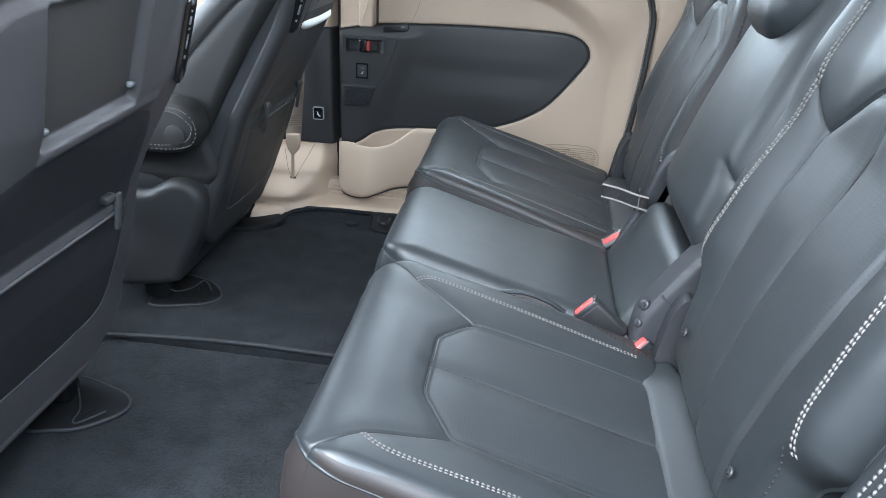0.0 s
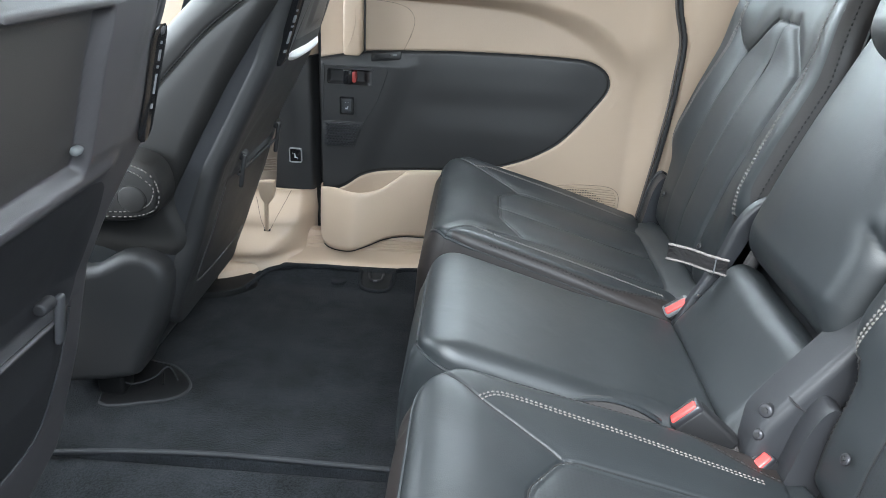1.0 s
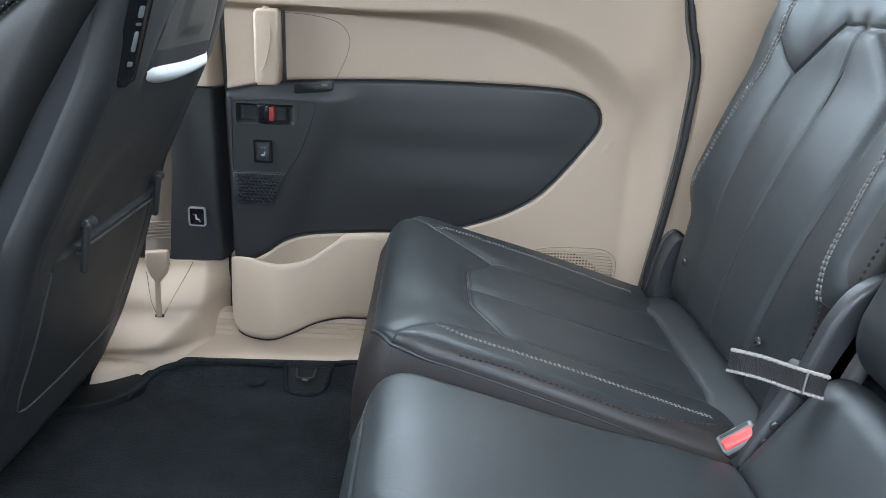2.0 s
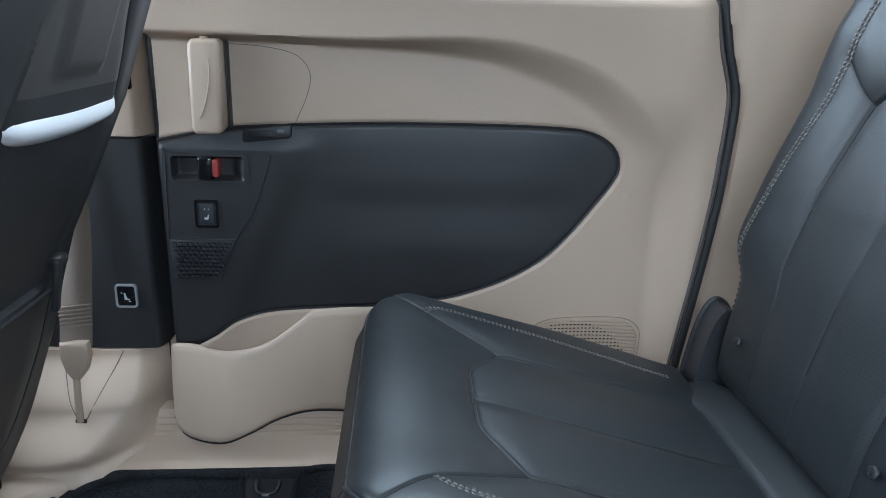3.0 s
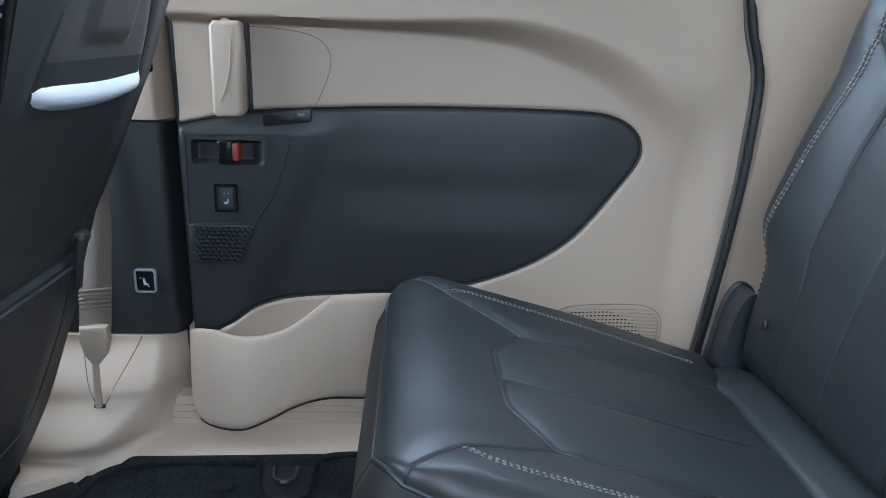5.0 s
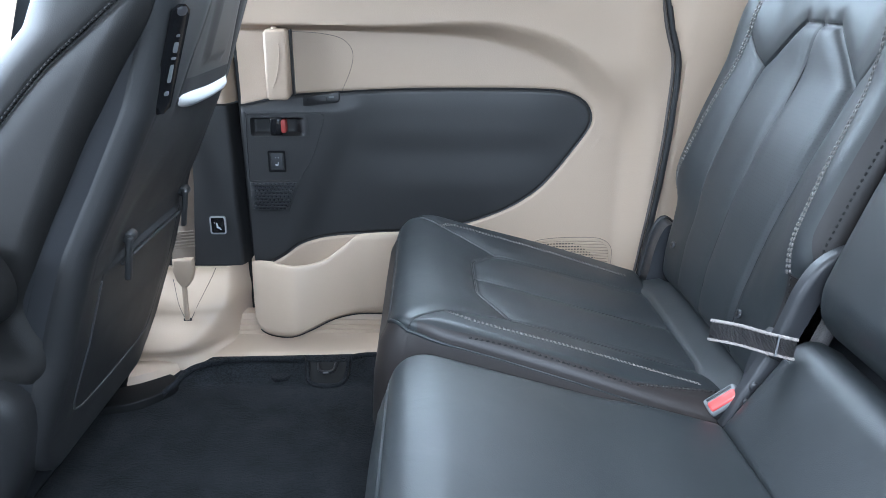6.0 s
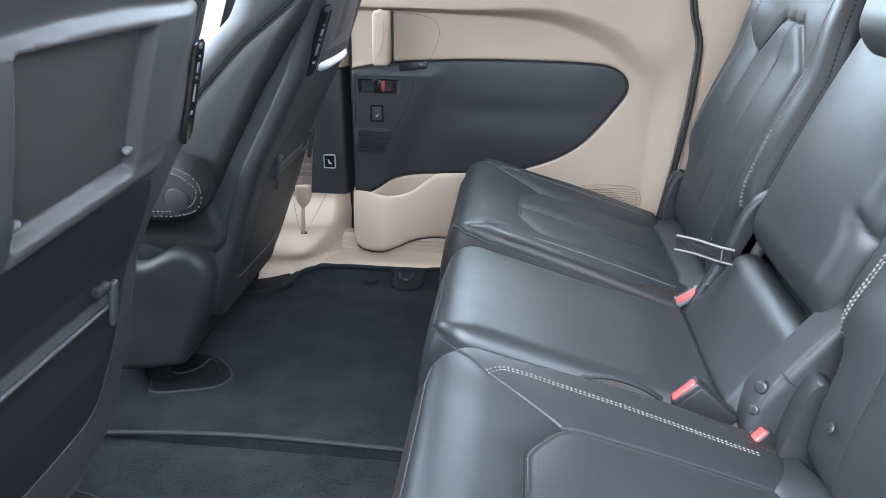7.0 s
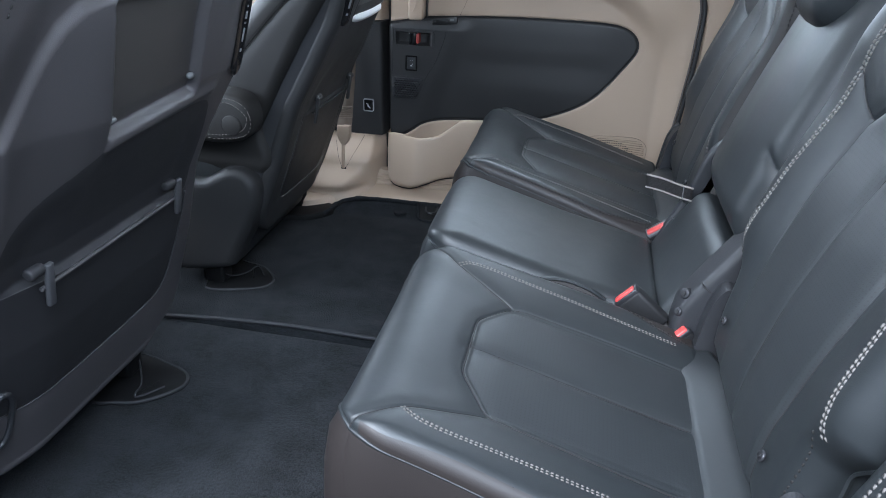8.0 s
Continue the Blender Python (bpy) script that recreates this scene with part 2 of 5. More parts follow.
def plate(outline, depth, to_world, bevel=0.003, seg=2):
    """A slab from a 2D outline; to_world(a, b, c) with c from 0 (front) to depth (back)."""
    bm = bmesh.new()
    front = [bm.verts.new(to_world(a, b, 0)) for a, b in outline]
    back = [bm.verts.new(to_world(a, b, depth)) for a, b in outline]
    ff = bm.faces.new(front)
    bm.faces.new(back[::-1])
    k = len(outline)
    for i in range(k):
        bm.faces.new((front[(i + 1) % k], front[i], back[i], back[(i + 1) % k]))
    bmesh.ops.recalc_face_normals(bm, faces=bm.faces[:])
    if bevel:
        bmesh.ops.bevel(bm, geom=list(ff.edges), offset=bevel, segments=seg, affect="EDGES", profile=0.5)
    return bm


def rounded(w, h, r, n=5, cx=0.0, cy=0.0):
    """A rounded rectangle outline."""
    out = []
    for sx, sy, a0 in ((1, 1, 0), (-1, 1, 90), (-1, -1, 180), (1, -1, 270)):
        for i in range(n + 1):
            a = radians(a0 + 90 * i / n)
            out.append((cx + sx * (w / 2 - r) + r * math.cos(a), cy + sy * (h / 2 - r) + r * math.sin(a)))
    return out


def sstep(a, b, x):
    t = np.clip((x - a) / (b - a), 0, 1)
    return t * t * (3 - 2 * t)


def dist_line(U, V, pts):
    """Distance from grid points to a polyline."""
    best = np.full(np.shape(U), 9.0)
    for (a, b), (c, d) in zip(pts[:-1], pts[1:]):
        L = (c - a) ** 2 + (d - b) ** 2
        t = np.clip(((U - a) * (c - a) + (V - b) * (d - b)) / L, 0, 1)
        best = np.minimum(best, np.hypot(U - a - t * (c - a), V - b - t * (d - b)))
    return best


def inside(U, V, poly):
    U, V = np.asarray(U), np.asarray(V)
    r = np.zeros(U.shape, bool)
    k = len(poly)
    for i in range(k):
        (a, b), (c, d) = poly[i], poly[(i + 1) % k]
        if b == d:
            continue
        hit = ((b > V) != (d > V)) & (U < (c - a) * (V - b) / (d - b) + a)
        r ^= hit
    return r


def snap(U, V, poly, reach):
    """Moves grid points that lie near an outline onto it, so that the cut follows the line."""
    best = np.full(U.shape, 9.0)
    BU, BV = U.copy(), V.copy()
    k = len(poly)
    for i in range(k):
        (a, b), (c, d) = poly[i], poly[(i + 1) % k]
        L = (c - a) ** 2 + (d - b) ** 2
        if L < 1e-12:
            continue
        t = np.clip(((U - a) * (c - a) + (V - b) * (d - b)) / L, 0, 1)
        pu, pv = a + t * (c - a), b + t * (d - b)
        q = np.hypot(U - pu, V - pv)
        m = q < best
        best = np.where(m, q, best)
        BU, BV = np.where(m, pu, BU), np.where(m, pv, BV)
    near = best < reach
    near[0, :] = near[-1, :] = False
    near[:, 0] = near[:, -1] = False
    return np.where(near, BU, U), np.where(near, BV, V)


class Pad:
    """An upholstered cushion: a relief over an outline with rounded corners. place(u, v, w) puts it into the seat."""

    def __init__(self, half, v0, v1, r0, r1, relief, roll, seams, place, nose=0.0):
        self.half, self.v0, self.v1, self.r0, self.r1 = half, v0, v1, r0, r1
        self.relief, self.roll, self.seams, self.place, self.nose = relief, roll, seams, place, nose

    def width(self, v):
        h = self.half(v)
        for d, r in ((v - self.v0, self.r0), (self.v1 - v, self.r1)):
            if r > 0:
                q = np.clip(d, 0, r)
                h = h - r + np.sqrt(np.maximum(r * r - (r - q) ** 2, 0))
        return h

    def fall(self, e, reach, depth):
        """The quarter-round drop towards an edge at distance e."""
        q = np.clip(e / reach, 0, 1)
        return depth * (1 - np.sqrt(np.maximum(1 - (1 - q) ** 2, 0)))

    def height(self, u, v):
        side = self.fall(self.width(v) - np.abs(u), self.roll, self.roll)
        back = min(self.roll, max(self.r1, 0.008))
        rear = self.fall(self.v1 - v, back, back)
        fore = self.fall(v - self.v0, self.nose or self.roll, 0.62 * self.nose or self.roll)
        drop = (side ** 3 + rear ** 3 + fore ** 3) ** (1 / 3)
        w = self.relief(u, v) - drop
        for pts, depth, wid in self.seams:
            d = dist_line(u, v, pts)
            dp = depth(u, v) if callable(depth) else depth
            w = w - 0.55 * dp * np.exp(-(d / (0.7 * wid)) ** 2) - 0.60 * dp * np.exp(-(d / 0.012) ** 2)
        return w

    def point(self, u, v, lift=0.0):
        w = float(self.height(np.array(u), np.array(v))) + lift
        return Vector(self.place(u, v, w))

    def normal(self, u, v):
        e = 0.003
        a = self.point(u + e, v) - self.point(u - e, v)
        b = self.point(u, v + e) - self.point(u, v - e)
        n = a.cross(b).normalized()
        out = Vector(self.place(u, v, 1.0)) - Vector(self.place(u, v, 0.0))
        return n if n.dot(out) > 0 else -n

    def build(self, name, nu, nv, material, parent, skirt, regions=(), wall=None):
        """The cushion's faces, those of each region as a mesh of its own, and a skirt of (drop, outset) steps."""
        a = np.linspace(-1, 1, nu)
        a = 0.55 * a + 0.45 * np.sin(a * math.pi / 2)
        b = np.linspace(-1, 1, nv)
        b = 0.55 * b + 0.45 * np.sin(b * math.pi / 2)
        v = self.v0 + (b + 1) / 2 * (self.v1 - self.v0)
        V = np.repeat(v[:, None], nu, 1)
        U = a[None, :] * self.width(v)[:, None]
        UC = (U[:-1, :-1] + U[1:, 1:]) / 2
        VC = (V[:-1, :-1] + V[1:, 1:]) / 2
        for r in regions:
            U, V = snap(U, V, r[1], 0.66 * min(np.ptp(U) / nu, np.ptp(V) / nv))
        W = self.height(U, V)
        verts = [self.place(U[i, j], V[i, j], W[i, j]) for i in range(nv) for j in range(nu)]
        P = np.array([tuple(map(float, q)) for q in verts]).reshape(nv, nu, 3)
        NRM = np.cross(np.gradient(P, axis=1), np.gradient(P, axis=0))
        NRM = NRM / np.maximum(np.linalg.norm(NRM, axis=2, keepdims=True), 1e-9)
        mid = Vector(self.place(0.0, (self.v0 + self.v1) / 2, 1.0)) - Vector(self.place(0.0, (self.v0 + self.v1) / 2, 0.0))
        flip = float(NRM[nv // 2, nu // 2] @ np.array(mid)) < 0
        if flip:
            NRM = -NRM
        NRM[0, :], NRM[-1, :], NRM[:, 0], NRM[:, -1] = 0, 0, 0, 0
        NRM = NRM.reshape(-1, 3)
        key = np.zeros(UC.shape, int)
        for k, (_, poly, _, _) in enumerate(regions):
            key[inside(UC, VC, poly)] = k + 1
        made = []
        for k in range(len(regions) + 1):
            faces = [(i * nu + j, i * nu + j + 1, (i + 1) * nu + j + 1, (i + 1) * nu + j) for i in range(nv - 1) for j in range(nu - 1) if key[i, j] == k]
            used = sorted({q for f in faces for q in f})
            idx = {q: i for i, q in enumerate(used)}
            vs, fs = [verts[q] for q in used], [tuple(idx[q] for q in f) for f in faces]
            nrm = [tuple(NRM[q]) for q in used]
            if k == 0:
                ring = [(0, j) for j in range(nu)] + [(i, nu - 1) for i in range(1, nv)] + [(nv - 1, j) for j in range(nu - 2, -1, -1)] + [(i, 0) for i in range(nv - 2, 0, -1)]
                prev = []
                for i, j in ring:
                    q = i * nu + j
                    if q not in idx:
                        idx[q] = len(vs)
                        vs.append(verts[q])
                    prev.append(idx[q])
                self.edge = [Vector(verts[i * nu + j]) for i, j in ring]
                first = len(vs)
                RU = np.array([U[i, j] for i, j in ring])
                RV = np.array([V[i, j] for i, j in ring])
                TU, TV = np.roll(RU, -3) - np.roll(RU, 3), np.roll(RV, -3) - np.roll(RV, 3)
                L = np.maximum(np.hypot(TU, TV), 1e-9)
                OU, OV = TV / L, -TU / L
                for drop, outset, *front in skirt:
                    row = []
                    for q, (i, j) in enumerate(ring):
                        o = outset + ((front[0] if front else outset) - outset) * max(0.0, -OV[q]) ** 2
                        row.append(len(vs))
                        vs.append(self.place(RU[q] + o * OU[q], RV[q] + o * OV[q], W[i, j] - drop))
                    for q in range(len(ring)):
                        p = (q + 1) % len(ring)
                        fs.append((prev[p], prev[q], row[q], row[p]))
                    prev = row
                fs.append(tuple(prev))
                fs = [f[::-1] for f in fs] if flip else fs
                if wall:
                    low = [f for f in fs if any(q >= first for q in f)]
                    fs = [f for f in fs if all(q < first for q in f)]
                    at = {q: i for i, q in enumerate(sorted({q for f in low for q in f}))}
                    mesh_part("side_wall", [vs[q] for q in at], [tuple(at[q] for q in f) for f in low], wall, parent, "leather side wall with warm reflected light in its colour", sharp=0)
                    vs = vs[:first]
                made.append(mesh_part(name, vs, fs, material, parent, sharp=0))
            else:
                fs = [f[::-1] for f in fs] if flip else fs
                made.append(mesh_part(regions[k - 1][0], vs, fs, regions[k - 1][2], parent, regions[k - 1][3], sharp=0))
            made[-1].data.normals_split_custom_set_from_vertices(nrm + [(0, 0, 0)] * (len(vs) - len(nrm)))
        return made

    def stitches(self, pts, pitch=0.0054, length=0.0041, wide=0.0012, gap=0.0, material=None, parent=None, name="stitching", lift=0.0006):
        """Thread stitches along a line on the cushion; gap: the space between a pair of rows."""
        line = smooth_line([(p[0], p[1], 0) for p in pts], 24)
        s = [0.0]
        for p, q in zip(line[:-1], line[1:]):
            s.append(s[-1] + (q - p).length)
        total = s[-1]
        vs, fs = [], []
        n = int(total / pitch)
        for k in range(n):
            m = (k + 0.5) * pitch
            i = max(j for j in range(len(s)) if s[j] <= m)
            i = min(i, len(line) - 2)
            t = (m - s[i]) / (s[i + 1] - s[i])
            c = line[i].lerp(line[i + 1], t)
            d2 = (line[i + 1] - line[i]).normalized()
            for off in ((-gap / 2, gap / 2) if gap else (0.0,)):
                u, v = c.x - d2.y * off, c.y + d2.x * off
                P, N = self.point(u, v, lift), self.normal(u, v)
                D = (self.point(u + d2.x * 0.002, v + d2.y * 0.002) - self.point(u - d2.x * 0.002, v - d2.y * 0.002)).normalized()
                X = N.cross(D).normalized()
                h, w = length / 2, wide / 2
                base = len(vs)
                for sx, sw, up in ((-1, 0.6, 0), (-1, -0.6, 0), (1, -0.6, 0), (1, 0.6, 0), (-0.55, 1, 1), (-0.55, -1, 1), (0.55, -1, 1), (0.55, 1, 1)):
                    vs.append(P + D * h * sx + X * w * sw + N * (0.0006 * up - 0.0006 * (1 - up)))
                for f in ((4, 5, 6, 7), (0, 1, 5, 4), (1, 2, 6, 5), (2, 3, 7, 6), (3, 0, 4, 7)):
                    fs.append(tuple(base + q for q in f))
        return mesh_part(name, vs, fs, material or THREAD, parent, "rows of pale grey contrast stitching" if (material or THREAD) is THREAD else "dark seam stitching", sharp=0)


MID = 1.137          # the car's centre plane
REACH = 0.4025       # from there to the middle of an outer seat


# ---- the car's shell ----
def wall_block(name, x0, x1, y0, y1, z0, z1, material, label="", bevel=0.01, parent=None):
    return part(name, box(x1 - x0, y1 - y0, z1 - z0, Matrix.Translation(((x0 + x1) / 2, (y0 + y1) / 2, (z0 + z1) / 2)), bevel), material, parent, label)


ground = part("ground", box(400, 400, 0.2, Matrix.Translation((0, 0, -0.55)), 0), ASPHALT)
tagged(ground, "dark grey asphalt under the parked car", "ground", kind="structure")

# floor: carpeted lids that meet at a bound edge on the centre line
NX, NY = 150, 150


def carpet(name, x0, x1, y0, y1, z, label, lower=0.0):
    xs, ys = np.linspace(x0, x1, NX), np.linspace(y0, y1, NY)
    vs = []
    for y in ys:
        for x in xs:
            h = z + 0.0012 * noise.noise((x * 5, y * 5, 1.3))
            e = min(y - y0, y1 - y)
            if e < 0.012:
                h -= 0.008 * (1 - e / 0.012) ** 2
            h += 0.030 * float(sstep(1.755, 1.825, np.array(y)))
            vs.append((x, y, h))
    fs = [(j * NX + i, j * NX + i + 1, (j + 1) * NX + i + 1, (j + 1) * NX + i) for j in range(NY - 1) for i in range(NX - 1)]
    k = len(vs)
    vs += [(x0, y0, z - 0.04), (x1, y0, z - 0.04), (x1, y1, z - 0.04), (x0, y1, z - 0.04)]
    ring = [i for i in range(NX)] + [j * NX + NX - 1 for j in range(1, NY)] + [(NY - 1) * NX + i for i in range(NX - 2, -1, -1)] + [j * NX for j in range(NY - 2, 0, -1)]
    low = []
    for q in ring:
        low.append(len(vs))
        vs.append((vs[q][0], vs[q][1], z - 0.04))
    for q in range(len(ring)):
        p = (q + 1) % len(ring)
        fs.append((ring[p], ring[q], low[q], low[p]))
    return tagged(mesh_part(name, vs, fs, CARPET, None, label, sharp=0), label, "floor", kind="structure")


carpet("floor", -1.75, 0.9, 1.150, 1.872, 0.0, "black carpet over the far half of the cabin floor")
carpet("floor_near", -1.75, 0.9, 0.36, 1.141, -0.004, "black carpet over the near half of the cabin floor")
wall_block("floor_pan", -1.8, 1.8, 0.33, 1.98, -0.12, -0.042, PLASTIC)
tagged(bpy.data.objects["floor_pan"], "dark floor pan under the carpet", "floor", kind="structure")
edge = smooth_line([(-0.78, 1.128, 0.004), (-0.735, 1.134, 0.006), (-0.62, 1.146, 0.007), (-0.48, 1.155, 0.006), (-0.30, 1.152, 0.006), (-0.1, 1.15, 0.005), (0.3, 1.15, 0.004)], 10)
tagged(part("carpet_edge", tube(edge, 0.0045, 8), PIPING), "dark bound edge of the floor carpet", "carpet edge", kind="structure")
for px, py in ((-0.312, 1.212), (-0.318, 1.085), (-0.418, 1.784)):
    d = part("carpet_plug", cyl(0.019, 0.008, Matrix.Translation((px, py, (-0.0065 if py < 1.145 else -0.0025) + 0.030 * float(sstep(1.755, 1.825, np.array(py))))), 28, 0.002), CARPET)
    tagged(d, "round black carpeted plug set in the floor", "floor plug", group="floor plugs")

lip = smooth_line([(-0.625, 1.715, 0.010), (-0.607, 1.745, 0.018), (-0.588, 1.782, 0.026), (-0.538, 1.804, 0.030), (-0.465, 1.811, 0.031), (-0.372, 1.808, 0.031)], 8)
tagged(part("carpet_lip", tube(lip, 0.0058, 8), CARPET), "rolled black carpet edge along the sill", "carpet edge", kind="structure")
lip = smooth_line([(-0.282, 1.814, 0.031), (-0.24, 1.824, 0.031), (-0.10, 1.824, 0.031), (0.10, 1.824, 0.031)], 8)
tagged(part("carpet_lip", tube(lip, 0.0058, 8), CARPET), "rolled black carpet edge along the sill", "carpet edge", kind="structure")

# ---- the far sliding door ----
DOOR_Y = 1.90
OVAL = [(-0.477, 0.517), (-0.384, 0.533), (-0.287, 0.539), (-0.164, 0.544), (-0.016, 0.545), (0.089, 0.543), (0.135, 0.537), (0.166, 0.521), (0.180, 0.498),
        (0.177, 0.471), (0.147, 0.426), (0.112, 0.380), (0.075, 0.343), (0.021, 0.310), (-0.041, 0.286), (-0.081, 0.277), (-0.169, 0.266), (-0.271, 0.261),
        (-0.334, 0.255), (-0.382, 0.242), (-0.414, 0.220), (-0.442, 0.204), (-0.486, 0.200)]
OVAL = [(p.x, p.y) for p in smooth_line([(a, b, 0) for a, b in OVAL[1:-1]], 4)]
OVAL = [(-0.477, 0.514)] + OVAL + [(-0.484, 0.200)]
ARM = [(-0.60, 0.651), (-0.459, 0.651), (-0.305, 0.650), (-0.058, 0.641), (0.052, 0.616), (0.125, 0.583), (0.166, 0.548), (0.195, 0.507), (0.204, 0.46)]
ARM = [(p.x, p.y) for p in smooth_line([(a, b, 0) for a, b in ARM], 6)]


ARM_Z = np.linspace(0.22, 0.60, 191)
ARM_OUT = np.interp(ARM_Z, [0.27, 0.31, 0.365, 0.425, 0.465, 0.515, 0.548], [0.0, 0.0015, 0.0035, 0.0015, 0.0038, 0.0026, 0.0])
_bell = np.exp(-(np.arange(-12, 13) / 5.0) ** 2)
ARM_OUT = np.convolve(np.pad(ARM_OUT, 12), _bell / _bell.sum(), "valid")


def door_y(x, z):
    """The door trim's relief: a ledge under the window that sweeps down round the dark insert."""
    d = dist_line(x, z, ARM)
    below = inside(x, z, ARM + [(0.16, 0.40), (0.0, 0.30), (-0.6, 0.30)])
    s = np.where(below, -d, d)
    fade = sstep(0.42, 0.60, z)
    soft = 0.010 + 0.034 * sstep(-0.25, 0.16, x)
    y = DOOR_Y - 0.036 * sstep(-0.25, 1.0, s / soft) * fade
    y = y - 0.012 * sstep(0.03, 0.16, s) * fade
    # belt line rounds off to the window
    y = y + 0.05 * np.clip((z - 0.708) / 0.034, 0, 1) ** 2
    # soft armrest in the upper half of the insert, and the dish under it
    arm = sstep(-0.34, -0.19, x) * (1 - sstep(0.04, 0.17, x))
    y = y - arm * np.interp(z, ARM_Z, ARM_OUT)
    # the control panel stands a little proud
    diag = x - np.interp(z, [0.20, 0.312, 0.486, 0.52], [-0.43, -0.393, -0.322, -0.310])
    y = y - 0.010 * (1 - sstep(0.004, 0.075, diag)) * (1 - sstep(0.50, 0.535, z))
    # bowl behind the latch
    q = np.minimum(np.minimum((x + 0.460) / 0.006, (-0.356 - x) / 0.022), np.minimum((z - 0.459) / 0.006, (0.494 - z) / 0.006))
    y = y + 0.015 * sstep(0.0, 1.0, q)
    y = y + (1.868 - y) * sstep(0.235, 0.300, x)
    d = dist_line(x, z, OVAL + [OVAL[0]])
    return y + 0.006 * np.exp(-(d / 0.0025) ** 2)


def relief_wall(name, x0, x1, z0, z1, nx, nz, f, material, parent, regions=(), label="", back=0.05, sharp=1.0):
    """A moulded panel that faces the cabin; regions are cut out as meshes of their own."""
    X, Z = np.meshgrid(np.linspace(x0, x1, nx), np.linspace(z0, z1, nz))
    XC, ZC = (X[:-1, :-1] + X[1:, 1:]) / 2, (Z[:-1, :-1] + Z[1:, 1:]) / 2
    for r in regions:
        X, Z = snap(X, Z, r[1], 0.62 * max((x1 - x0) / nx, (z1 - z0) / nz))
    Y = f(X, Z)
    vs0 = [(X[i, j], Y[i, j], Z[i, j]) for i in range(nz) for j in range(nx)]
    key = np.zeros(XC.shape, int)
    for k, r in enumerate(regions):
        key[inside(XC, ZC, r[1])] = k + 1
    out = []
    for k in range(len(regions) + 1):
        fs0 = [(i * nx + j, i * nx + j + 1, (i + 1) * nx + j + 1, (i + 1) * nx + j) for i in range(nz - 1) for j in range(nx - 1) if key[i, j] == k]
        used = sorted({q for f_ in fs0 for q in f_})
        idx = {q: i for i, q in enumerate(used)}
        vs, fs = [vs0[q] for q in used], [tuple(idx[q] for q in f_) for f_ in fs0]
        if k == 0:
            ring = [(0, j) for j in range(nx)] + [(i, nx - 1) for i in range(1, nz)] + [(nz - 1, j) for j in range(nx - 2, -1, -1)] + [(i, 0) for i in range(nz - 2, 0, -1)]
            row = []
            for i, j in ring:
                row.append(len(vs))
                vs.append((X[i, j], DOOR_Y + back, Z[i, j]))
            for q in range(len(ring)):
                p = (q + 1) % len(ring)
                a, b = ring[q], ring[p]
                ia, ib = a[0] * nx + a[1], b[0] * nx + b[1]
                if ia in idx and ib in idx:
                    fs.append((idx[ib], idx[ia], row[q], row[p]))
            fs.append(tuple(row[::-1]))
            out.append(mesh_part(name, vs, fs, material, parent, label, sharp=sharp))
        else:
            out.append(mesh_part(regions[k - 1][0], vs, fs, regions[k - 1][2], parent, regions[k - 1][3], sharp=sharp))
    return out


door = thing("sliding_door", "closed sliding door with beige trim and a dark padded insert", "car door", (0, 0, 0), kind="structure")
relief_wall("door_trim", -0.474, 0.318, 0.085, 0.742, 260, 216, door_y, BEIGE, door, [("door_insert", OVAL, SOFT, "dark soft padded door insert")], "moulded beige door trim")


def on_door(dy=0.0):
    return lambda a, b, c: (a, DOOR_Y + dy + c, b)


# dark tube for the shadow line round the insert; it also covers the cut
rim = [(a, float(door_y(np.array(a), np.array(b))) - 0.0012, b) for a, b in OVAL]
part("insert_shade_line", tube(rim, 0.0024, 6), RUBBER, door)
# control panel seam, latch, switch and slotted vent
panel = [(-0.466, 0.492), (-0.458, 0.499), (-0.340, 0.502), (-0.327, 0.499), (-0.323, 0.489), (-0.348, 0.418), (-0.374, 0.375), (-0.400, 0.311)]
bmx = tube([(a, float(door_y(np.array(a), np.array(b))) - 0.0002, b) for a, b in [(p.x, p.y) for p in smooth_line([(a, b, 0) for a, b in [(-0.470, 0.372)] + panel], 6)]], 0.0011, 5)
part("panel_seam", bmx, RUBBER, door)
part("panel_seam", tube([(a, float(door_y(np.array(a), np.array(0.3725))) - 0.0002, 0.3725) for a in np.linspace(-0.470, -0.376, 12)], 0.0011, 5), RUBBER, door)


def ring_plate(outer, inner, depth, to_world, bevel=0.0):
    """A frame between two outlines of equal count."""
    bm = bmesh.new()
    k = len(outer)
    of, inf = [bm.verts.new(to_world(a, b, 0)) for a, b in outer], [bm.verts.new(to_world(a, b, 0.0)) for a, b in inner]
    ob_, ib = [bm.verts.new(to_world(a, b, depth)) for a, b in outer], [bm.verts.new(to_world(a, b, depth)) for a, b in inner]
    for i in range(k):
        j = (i + 1) % k
        bm.faces.new((of[i], of[j], inf[j], inf[i]))
        bm.faces.new((of[j], of[i], ob_[i], ob_[j]))
        bm.faces.new((inf[i], inf[j], ib[j], ib[i]))
        bm.faces.new((ob_[i], ib[i], ib[j], ob_[j]))
    bmesh.ops.recalc_face_normals(bm, faces=bm.faces[:])
    return bm


latch = part("latch", ring_plate(rounded(0.112, 0.044, 0.008, 5, -0.408, 0.4765), rounded(0.102, 0.035, 0.006, 5, -0.408, 0.4765), 0.006, on_door(-0.0118)), SOFT, door, "recessed door latch bezel")
part("latch_lever", box(0.022, 0.024, 0.034, Matrix.Translation((-0.411, DOOR_Y - 0.006, 0.4775)), 0.004), GLOSS, latch)
